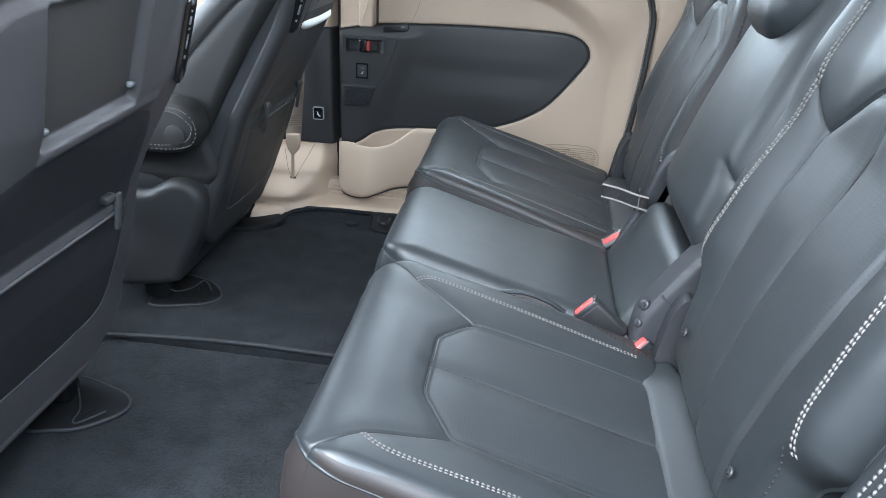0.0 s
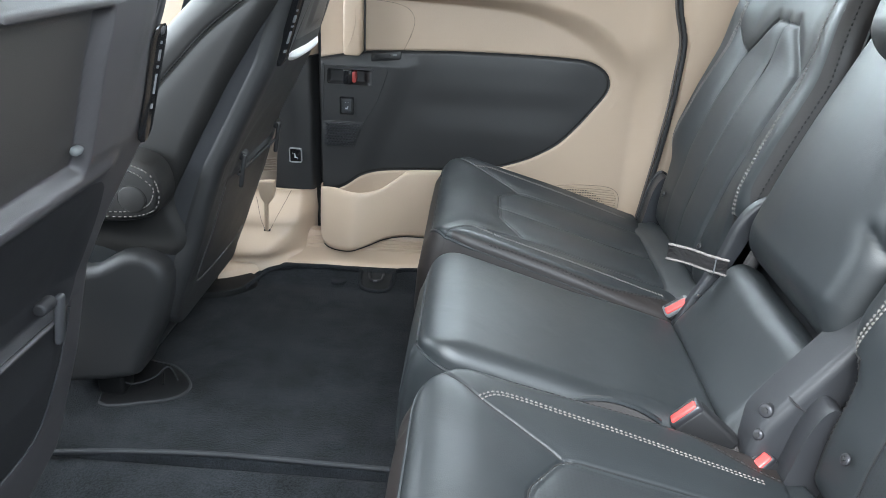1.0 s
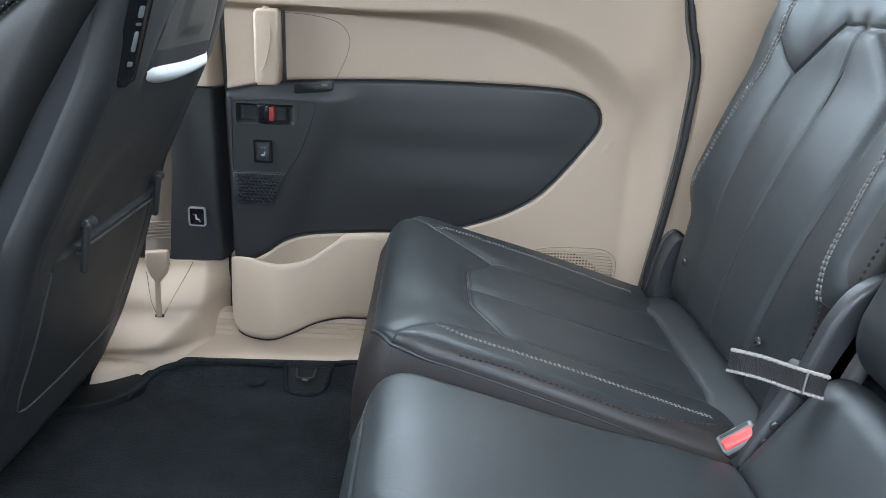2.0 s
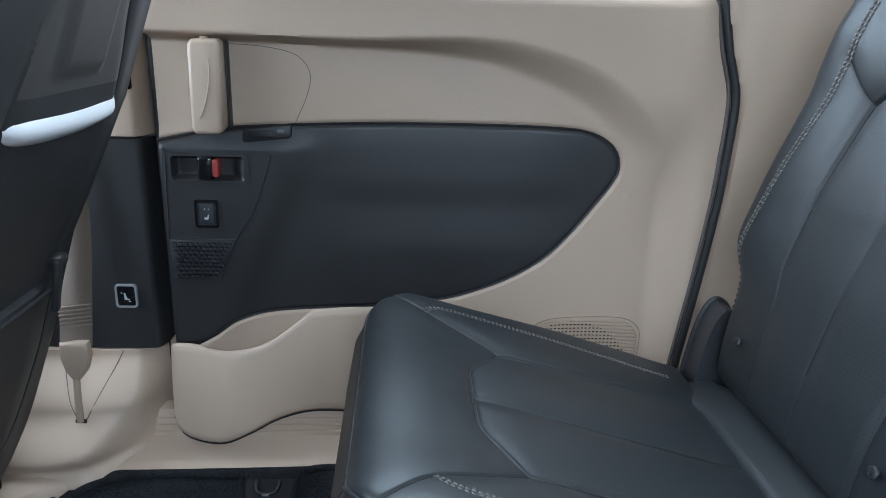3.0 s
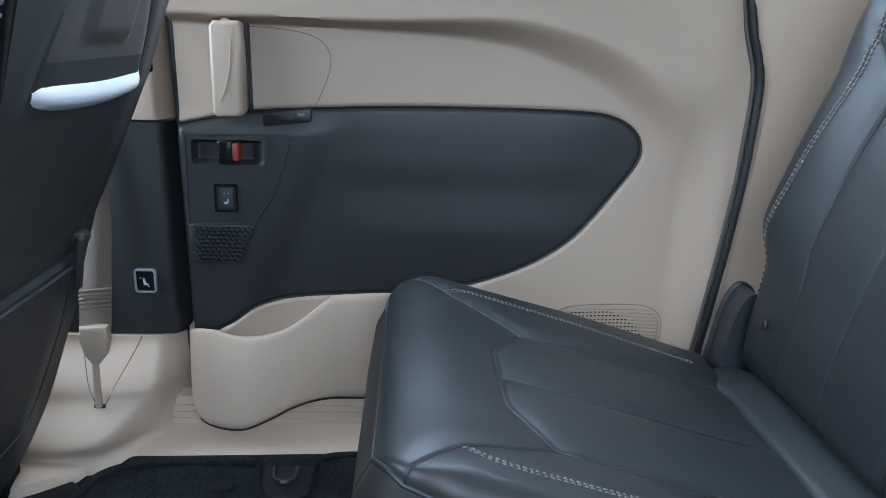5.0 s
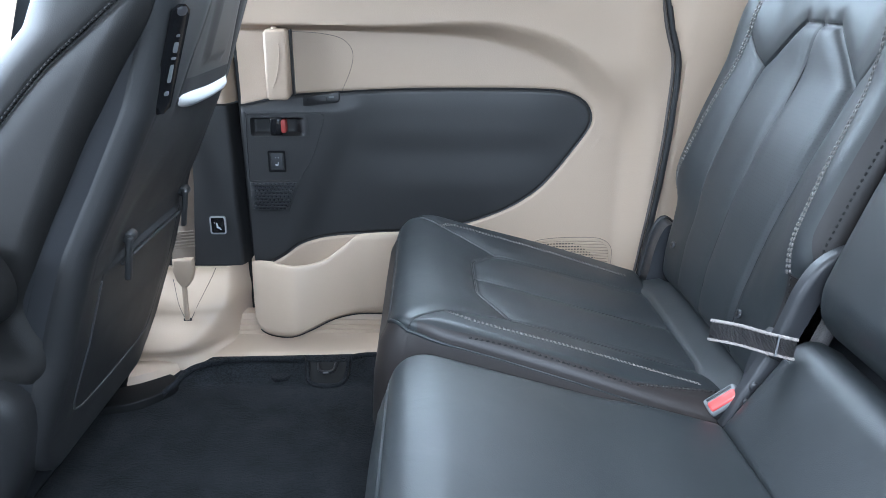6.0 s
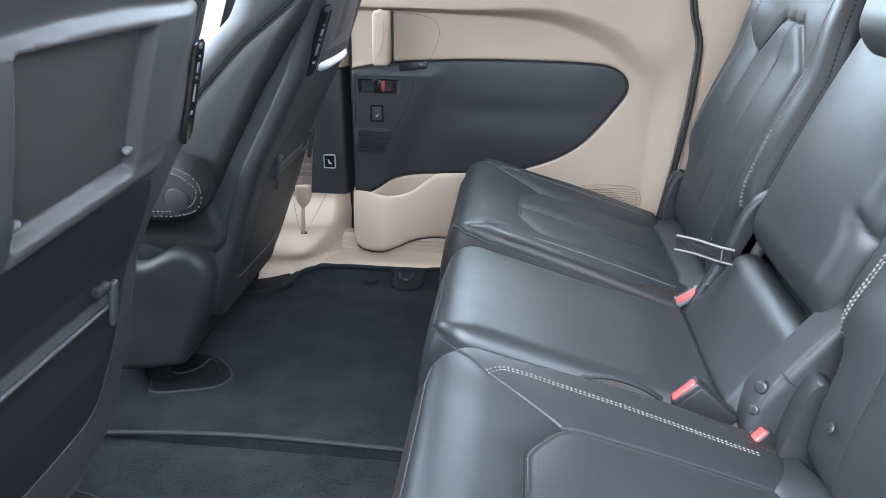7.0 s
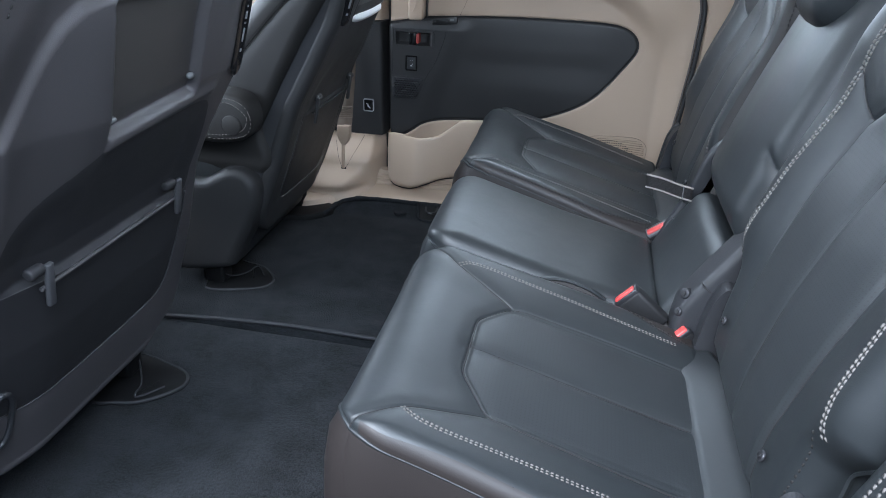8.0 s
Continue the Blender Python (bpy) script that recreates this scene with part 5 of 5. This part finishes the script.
part("loose_thread", tube(smooth_line([ps[96] - SW * 0.5, ps[100] - SW * 0.8 + Vector((0.01, -0.006, 0)), ps[100] - SW * 1.15 + Vector((0.024, -0.012, 0))], 6), 0.0007, 5), RUBBER, strap)


# ---- the two front seats, seen from behind ----
def fback_x(z):
    """The rear face of a front seat's back."""
    return np.interp(z, [0.10, 0.20, 0.30, 0.37, 0.43, 0.59, 0.70, 0.95], [-0.618, -0.588, -0.548, -0.524, -0.502, -0.417, -0.376, -0.300])


def flank(s, seat):
    """Leather side of a front seat's back, between its front edge and the fold where the plastic back begins."""
    zs = np.linspace(0.215, 0.95, 130)
    rear = np.interp(zs, [0.20, 0.262, 0.308, 0.346, 0.388, 0.478, 0.572, 0.645, 0.690, 0.95], [-0.590, -0.560, -0.552, -0.567, -0.578, -0.536, -0.484, -0.437, -0.404, -0.29])
    rear = np.minimum(rear, fback_x(zs) - 0.018)
    for _ in range(6):
        rear[1:-1] = (rear[:-2] + 2 * rear[1:-1] + rear[2:]) / 4
    front = np.interp(zs, [0.20, 0.40, 0.516, 0.574, 0.633, 0.684, 0.95], [-0.84, -0.80, -0.696, -0.642, -0.585, -0.533, -0.40])
    n = 90
    A = np.linspace(0, 1, n)[None, :]
    A = 0.5 * A + 0.5 * A * A * (3 - 2 * A)
    X = rear[:, None] + (front - rear)[:, None] * A
    Z = np.repeat(zs[:, None], n, 1)
    seam = lines([(-0.30, 0.84), (-0.380, 0.745), (-0.448, 0.688), (-0.505, 0.643), (-0.561, 0.587), (-0.625, 0.520), (-0.690, 0.460)])
    d = dist_line(X, Z, seam)
    Y = 0.241 + 0.004 * np.sin(math.pi * A) - 0.0040 * np.exp(-(d / 0.0028) ** 2) - 0.003 * np.exp(-(d / 0.012) ** 2)
    for e, r in ((X * 0 + rear[:, None] - X, 0.026), (X - front[:, None], 0.045)):
        q = np.clip(e / r, 0, 1)
        Y = Y - r * (1 - np.sqrt(1 - (1 - q) ** 2))
    Y = Y - 0.055 * sstep(0.31, 0.22, Z)
    m = n + 2
    vs, fs = [], []
    for i in range(len(zs)):
        vs.append((rear[i] - 0.012, s * 0.17, zs[i]))
        vs += [(X[i, j], s * Y[i, j], Z[i, j]) for j in range(n)]
        vs.append((front[i] + 0.004, s * 0.06, zs[i]))
    for i in range(len(zs) - 1):
        for j in range(m - 1):
            fs.append((i * m + j, i * m + j + 1, (i + 1) * m + j + 1, (i + 1) * m + j)[::s])
    part_ob = mesh_part("side_bolster", vs, fs, FRONT_LEATHER, seat, sharp=0)
    dash = [(p[0], s * (0.2412 - 0.001), p[1]) for p in lines([(a + 0.004, b + 0.005) for a, b in seam[::6]], 14)]
    dv, df = [], []
    for k, (p, q) in enumerate(zip(dash[:-1], dash[1:])):
        a, b = Vector(p), Vector(q)
        t = (b - a).normalized()
        w = Vector((t.z, 0, -t.x)) * 0.0010
        b = a + (b - a) * 0.62
        k0 = len(dv)
        up = Vector((0, s * 0.006, 0))
        dv += [a - w, a + w, b + w, b - w, a - w + up, a + w + up, b + w + up, b - w + up]
        df += [tuple(k0 + i for i in f) for f in ((4, 5, 6, 7), (0, 1, 5, 4), (1, 2, 6, 5), (2, 3, 7, 6), (3, 0, 4, 7))]
    mesh_part("side_stitching", dv, df, DARK_THREAD, part_ob, "dark seam stitching", sharp=0)


def front_seat(side, silver, fx=0.0):
    """side: +1 when the cabin's middle lies on the +y side."""
    label = "black leather front seat with pocketed plastic back" + (" and silver bar" if silver else "")
    seat = thing("front_seat", label, "car seat", (0, 0, 0), group="front seats")
    if silver:
        half = lambda v: np.interp(v, [0.10, 0.2, 0.35, 0.5, 0.6, 0.72, 0.95], [0.215, 0.238, 0.230, 0.216, 0.212, 0.214, 0.190])
        outer = lambda v: float(np.interp(v, [0.10, 0.2, 0.30, 0.39, 0.48, 0.58, 0.70, 0.95], [0.88, 0.93, 0.92, 0.90, 0.90, 0.82, 0.80, 0.80]))
    else:
        half = lambda v: np.interp(v, [0.09, 0.14, 0.175, 0.25, 0.35, 0.43, 0.5, 0.58, 0.69, 0.80, 0.95], [0.21, 0.262, 0.272, 0.262, 0.246, 0.230, 0.224, 0.240, 0.268, 0.278, 0.265])
        outer = lambda v: 1.0
    deep = 0.004 if silver else 0.006
    # pocket and lower panel hold their shade as a darker colour
    skin = DARK_SHADED if silver else POCKET_SHADE
    # the sunk mouth of the pocket, and the pocket's panel below its rail
    pocket = lines([(-0.20, 0.396), (-0.196, 0.460), (-0.176, 0.497), (-0.125, 0.530), (-0.060, 0.552), (0.060, 0.556), (0.150, 0.552), (0.176, 0.520), (0.188, 0.460), (0.190, 0.396)], 5)
    lower = lines([(0.190, 0.394), (0.196, 0.36), (0.197, 0.29), (0.194, 0.225), (0.172, 0.196), (0.10, 0.188), (0.0, 0.186), (-0.10, 0.188), (-0.172, 0.196), (-0.194, 0.225), (-0.197, 0.29), (-0.196, 0.36), (-0.198, 0.394)])
    if silver:
        pocket = [(0.80 * a, b) for a, b in pocket]
        lower = [(0.84 * a, b) for a, b in lower]
    frame_line = lines([(0.116, 0.590), (0.100, 0.640), (0.080, 0.690), (0.066, 0.78), (0.060, 0.90)])
    crown = [(-0.262, 0.530), (-0.246, 0.562), (-0.222, 0.596), (-0.208, 0.621), (-0.194, 0.646), (-0.179, 0.671), (-0.162, 0.693), (-0.142, 0.708), (-0.120, 0.715), (-0.095, 0.719), (-0.04, 0.723), (0.04, 0.724), (0.12, 0.722), (0.40, 0.715)]
    above_crown = crown + [(0.40, 0.99), (-0.40, 0.99), (-0.40, 0.53)]

    def relief(u, v):
        us = u * side
        w = -0.004 - 0.014 * sstep(0.09, 0.20, -us)
        d = dist_line(u, v, pocket)
        w = w - deep * inside(u, v, pocket) * sstep(0.0, 0.045, d) * sstep(0.570, 0.42, v) * sstep(0.397, 0.400, v)
        w = w + 0.4 * deep * sstep(0.400, 0.396, v) * (1 - sstep(0.165, 0.215, np.abs(u))) * sstep(0.16, 0.32, v)
        if silver:
            w = w + 0.005 * (1 - sstep(0.035, 0.055, np.abs(u + 0.01))) * sstep(0.625, 0.645, v)
            return w
        w = w - 0.024 * sstep(0.15, 0.25, us) * sstep(0.57, 0.68, v)
        lo, hi = -0.078 - 0.17 * (v - 0.575), 0.104 - 0.15 * np.clip(v - 0.586, 0, 0.09)
        inner = sstep(lo - 0.005, lo + 0.005, us) * (1 - sstep(hi - 0.004, hi + 0.004, us))
        foot = 0.566 + 0.065 * us
        w = w - 0.013 * sstep(foot, foot + 0.006, v) * inner * (1 - sstep(0.712, 0.722, v))
        w = w + 0.0035 * np.exp(-((v - foot + 0.008) / 0.008) ** 2) * sstep(-0.082, -0.074, us) * (1 - sstep(0.150, 0.175, us))
        above = inside(us, v, above_crown)
        d = dist_line(us, v, crown)
        return w - 0.008 * above * sstep(0.001, 0.013, d) + 0.007 * above * sstep(0.01, 0.06, d)

    def place(u, v, w):
        y = u * outer(v) if u * side < 0 else u
        return (fback_x(v) + w * 0.92, y, v - 0.38 * w)

    sm = [(lower, 0.0022, 0.0026)]
    sm += [(frame_line, 0.003, 0.0025), (mirror(frame_line), 0.003, 0.0025)] if silver else []
    shell = Pad(half, 0.115 if silver else 0.075, 0.95, 0.07, 0.05, relief, 0.022, sm, place)
    zones = [("pocket_panel", pocket, skin, "pocket panel darkened for shade"), ("lower_panel", lower, skin, "lower back panel darkened for shade")]
    if silver:
        # upper panel takes the board's lighter colour for the window's reflection
        zones += [("upper_panel", [(-0.104, 0.618), (0.104, 0.618), (0.080, 0.690), (0.062, 0.92), (-0.062, 0.92), (-0.080, 0.690)], REFLECTING_BOARD, "smooth panel above the silver bar with a painted reflection")]
    else:
        board = [(-0.071, 0.571), (0.096, 0.581), (0.083, 0.68), (0.083, 0.714), (-0.094, 0.714)]
        zones += [("recessed_board", [(a * side, b) for a, b in board], REFLECTING_BOARD, "recessed back board with a warm painted reflection"),
                  ("upper_leather", [(a * side, b) for a, b in above_crown], LIT_LEATHER, "leather above the plastic back")]
    # the far seat's shadow is put into its shell as a darker colour
    shell.build("back_shell", 260, 380, DARK_SHADED if silver else SHELL, seat, [(0.004, 0.0), (0.012, -0.006)], zones)
    part("pocket_piping", tube([shell.point(a, b, 0.0012) for a, b in lower[2:-2]], 0.0016, 6), HOOK, seat)
    if not silver:
        shell.stitches([(-0.236, 0.715), (-0.222, 0.745), (-0.205, 0.775), (-0.185, 0.80)], pitch=0.0075, length=0.005, wide=0.0013, parent=seat, material=DARK_THREAD)
        slot_rim = [(-0.176 + 0.020 * math.cos(k * 0.2618) * (1 if math.cos(k * 0.2618) > 0 else 0.7), 0.195 + 0.047 * math.sin(k * 0.2618)) for k in range(24)]
        part("side_loop", tube([shell.point(a * side, b, 0.003) for a, b in slot_rim], 0.0045, 8, True), PLASTIC, seat)
    zz = np.linspace(0.20, 0.94, 60)
    rows = []
    for z in zz:
        fxz, hz = float(fback_x(z)), float(half(z))
        for k in range(11):
            a = math.pi / 2 * k / 10
            back = 0.085 if silver else 0.034 + 0.022 * float(sstep(0.57, 0.68, z))
            rows.append((fxz - back + (0.0815 if silver else 0.0285) * math.cos(a), side * (hz - 0.030 + 0.036 * math.sin(a)), z))
    # the far shell's edge is darkened for shade too
    mesh_part("shell_edge", rows, [(i * 11 + k, i * 11 + k + 1, i * 11 + k + 12, i * 11 + k + 11)[::side] for i in range(59) for k in range(10)], PLASTIC if silver else SHELL, seat, sharp=0)
    # leather body in front of the shell
    leather = Pad(lambda v: half(v) + 0.002, 0.14, 0.95, 0.06, 0.05, lambda u, v: -0.034 - 0.03 * sstep(0.09, 0.19, -u * side), 0.02, [], place)
    leather.build("upholstery", 40, 60, LEATHER, seat, [(0.008, -0.004), (0.03, -0.006), (0.07, -0.010), (0.10, -0.012)])
    # side seam on the inner flank
    flank(side, seat)
    # elastic pocket edge with its two plastic hooks
    hooks = ((-0.112, 0.118) if silver else (-0.136, 0.150))
    rise = 0.4 * deep
    bar = smooth_line([Vector(place(u, 0.395, rise)) for u in np.linspace(hooks[0] - 0.01, hooks[1], 7)], 6)
    part("pocket_rail", tube(bar, 0.0026 if silver else 0.0030, 10), DARK_SHADED if silver else SHELL, seat)
    for u in hooks:
        # a flat tab over the rail, beside the round boss that holds it
        P, Q = Vector(place(u, 0.427, rise - 0.002)), Vector(place(u, 0.372, rise + 0.009))
        D = (P - Q).normalized()
        Y = Vector((0, 1, 0))
        M = Matrix.Translation((P + Q) / 2) @ Matrix((D.cross(Y), Y, D)).transposed().to_4x4()
        part("pocket_hook", box(0.008, 0.011 if silver else 0.013, (P - Q).length, M, 0.0035, 3), DARK_SHADED if silver else HOOK, seat, "smooth plastic pocket tab")
        boss = Vector(place(u - side * 0.016, 0.420, rise - 0.007))
        part("hook_boss", cyl(0.0075, 0.024, Matrix.Translation(boss) @ pose(0, 0, 0, 90, 0, 0), 24, 0.003), skin, seat)
    if silver:
        vs, fs = [], []
        n = 22
        for i in range(n):
            u = -0.112 + 0.228 * i / (n - 1)
            t = abs(2 * i / (n - 1) - 1)
            hh = 0.0115 * (1 - 0.35 * t ** 4)
            for q in range(7):
                a = q / 6
                p = shell.point(u, 0.588 + hh * (2 * a - 1) + 0.006 * t * t, -0.001 + 0.007 * math.sin(math.pi * a) * (1 - 0.8 * t ** 8))
                vs.append(p)
        for i in range(n - 1):
            for q in range(6):
                fs.append((i * 7 + q, (i + 1) * 7 + q, (i + 1) * 7 + q + 1, i * 7 + q + 1))
        k = len(vs)
        mesh_part("trim_bar", vs, fs, CHROME, seat, "bright satin silver trim bar", sharp=0)
    else:
        for s in (-1, 1):
            p = shell.point(s * 0.086 + 0.008, 0.591 + 0.006 * s, 0.005)
            part("panel_clip", box(0.008, 0.013, 0.008, Matrix.Translation(p) @ pose(0, 0, 0, 0, 22, 0), 0.003), LIGHT_GREY, seat, "small grey clip")
    # glossy port strip on the inner shoulder
    def strip(name, u0, v0, v1, wide, lift, material, parent, label=""):
        n, m = 20, 6
        vs, fs = [], []
        for i in range(n):
            v = v0 + (v1 - v0) * i / (n - 1)
            r = min(v - v0, v1 - v)
            hw = wide / 2 * (1 if r > wide / 3 else 0.35 + 0.65 * math.sqrt(max(0, 1 - (1 - r / (wide / 3)) ** 2)))
            for k in range(m):
                q = 2 * k / (m - 1) - 1
                c = shell.point(side * (u0 + 0.12 * (v - v0)), v, 0.0) if silver else Vector((-0.423 + 0.13 * (v - 0.581), side * (0.207 + 0.367 * (v - 0.581)), v))
                vs.append(c + Vector(((0.45 if silver else 0.05) * -hw * q + 0.85 * lift * (1 - 0.5 * q ** 4), side * (0.99 * hw * q + 0.1 * lift), -0.3 * lift)))
        for i in range(n - 1):
            for k in range(m - 1):
                fs.append((i * m + k, (i + 1) * m + k, (i + 1) * m + k + 1, i * m + k + 1)[::-side])
        return mesh_part(name, vs, fs, material, parent, label, sharp=0)

    port = strip("port_strip", 0.182, 0.592 if silver else 0.581, 0.705 if silver else 0.692, 0.026 if silver else 0.040, 0.005, GLOSS, seat, "glossy black strip of ports")
    for v0, v1, w in ((0.612, 0.617, 0.005), (0.626, 0.645, 0.004), (0.650, 0.653, 0.006), (0.657, 0.668, 0.005), (0.673, 0.676, 0.004)):
        strip("port", 0.182 + 0.12 * (v0 - 0.592), v0, v1, w * 1.4, 0.0065, LIGHT_GREY, port)
    strip("port_cap", 0.182 + 0.12 * 0.102, 0.694 if silver else 0.682, 0.703 if silver else 0.690, 0.018, 0.0062, HOOK, port)
    # armrest pivot, lower side shield and cushion
    arm_y = side * 0.292
    ob = [(-0.64, 0.477), (-0.598, 0.476), (-0.563, 0.461), (-0.551, 0.424), (-0.564, 0.391), (-0.600, 0.378), (-0.66, 0.375), (-0.86, 0.388), (-0.90, 0.42), (-0.89, 0.455), (-0.86, 0.475)]
    ob = [(p.x, p.y) for p in smooth_line([(a, b, 0) for a, b in ob], 5, True)]
    ob = [(a - 0.012, b) for a, b in ob]
    rest = part("armrest", plate(ob, 0.060, lambda a, b, c: (a, arm_y + side * (0.030 - c), b), 0.016, 4), FRONT_LEATHER, seat, "stitched leather armrest")
    part("armrest_button", cyl(0.020, 0.005, Matrix.Translation((-0.602, arm_y + side * 0.030, 0.416)) @ pose(0, 0, 0, 90), 28, 0.002), FRONT_LEATHER, rest)
    part("button_groove", tube([(-0.602 + 0.0212 * math.cos(k * 0.2618), arm_y + side * 0.0302, 0.416 + 0.0200 * math.sin(k * 0.2618)) for k in range(24)], 0.0011, 5, True), DARK_THREAD, rest)
    base = [(-0.67, 0.468), (-0.625, 0.468), (-0.590, 0.465), (-0.567, 0.449), (-0.561, 0.422), (-0.573, 0.400), (-0.607, 0.389), (-0.66, 0.387), (-0.72, 0.390)]
    for off in (0.0, 0.0075):
        ln = smooth_line([(a - off * (1 if a > -0.63 else 0), arm_y + side * 0.0302, b + (off if b < 0.43 else -off)) for a, b in base], 6)
        vs, fs = [], []
        acc, step = 0.0, 0.0046
        for p, q in zip(ln[:-1], ln[1:]):
            acc += (q - p).length
            if acc >= step:
                acc = 0.0
                d = (q - p).normalized() * 0.0018
                x = Vector((0, side, 0)).cross(d).normalized() * 0.0008
                b0 = len(vs)
                up = Vector((0, side * 0.0012, 0))
                vs += [p - d - x, p - d + x, p + d + x, p + d - x, p - d - x + up, p - d + x + up, p + d + x + up, p + d - x + up]
                fs += [tuple(b0 + k for k in f) for f in ((4, 5, 6, 7), (0, 1, 5, 4), (1, 2, 6, 5), (2, 3, 7, 6), (3, 0, 4, 7))]
        mesh_part("armrest_stitching", vs, fs, THREAD, rest, "pale contrast stitching", sharp=0)
    sh = [(-0.85, 0.262), (-0.72, 0.272), (-0.690, 0.283), (-0.655, 0.301), (-0.615, 0.298), (-0.590, 0.262), (-0.605, 0.190), (-0.649, 0.105), (-0.680, 0.064), (-0.85, 0.06)]
    sh = [(p.x, p.y) for p in smooth_line([(a, b, 0) for a, b in sh], 4, True)]
    for s in (side,):
        part("side_shield", plate(sh, 0.07, (lambda s: lambda a, b, c: (a, s * (0.274 - c), b))(s), 0.020, 4), DARK_SHADED, seat, "dark plastic side shield")
    cz = Pad(lambda v: 0.240 + 0 * v, -1.10, -0.66, 0.06, 0.05, lambda u, v: 0.02 * sstep(0.12, 0.2, np.abs(u)), 0.04, [], lambda u, v, w: (v, u, 0.325 - 0.15 * (v + 0.62) + w))
    cz.build("cushion", 30, 30, LEATHER, seat, [(0.05, 0.01), (0.16, 0.0), (0.2, -0.03)])
    part("rail_base", box(0.40, 0.40, 0.07, Matrix.Translation((-0.88, 0, 0.075)), 0.02), PLASTIC, seat)
    for s, yy in (((-1, -0.212), (1, 0.230)) if silver else ((1, 0.190),)):
        foot = [(-0.765, -0.086), (-0.715, -0.087), (-0.675, -0.074), (-0.636, -0.036), (-0.626, -0.008), (-0.640, 0.018), (-0.680, 0.036), (-0.765, 0.047)]
        foot = [(fx + p.x, p.y) for p in smooth_line([(a, b, 0) for a, b in foot], 4, True)]
        top = 0.016 if silver and s == 1 else 0.0035
        ft = part("rail_foot", plate(foot, 0.012 + top, lambda a, b, c: (a, yy + s * b, top - c), 0.003), CAP_BLACK, seat, "black rail end cap on the carpet")
        if top > 0.01:
            part("rail_upright", box(0.06, 0.05, 0.05, Matrix.Translation((fx - 0.745, yy, 0.030)), 0.010), CAP_BLACK, ft)
            continue
        part("cap_rim", tube([(a, yy + s * b, 0.002) for a, b in foot], 0.0032, 8, True, flat=0.8), PIPING, ft)
        rib = smooth_line([(fx - 0.735, yy + s * 0.018, 0.030), (fx - 0.722, yy + s * 0.000, 0.012), (fx - 0.700, yy - s * 0.034, 0.006), (fx - 0.694, yy - s * 0.064, 0.006), (fx - 0.682, yy - s * 0.066, 0.006), (fx - 0.655, yy - s * 0.030, 0.006)], 6)
        part("cap_rib", tube(rib, 0.0018, 6), PIPING, ft)
        part("cap_cross", tube([(fx - 0.694, yy - s * 0.06, 0.004), (fx - 0.676, yy - s * 0.015, 0.005)], 0.0020, 6), CAP_BLACK, ft)
        part("rail_upright", box(0.05, 0.045, 0.060, Matrix.Translation((fx - 0.755, yy, 0.030)), 0.008), CAP_BLACK, ft)
    return seat


front_far = front_seat(-1, True, 0.020)
front_far.location = (0, 1.527, 0)
front_near = front_seat(1, False, 0.055)
front_near.location = (-0.032, 0.750, 0)
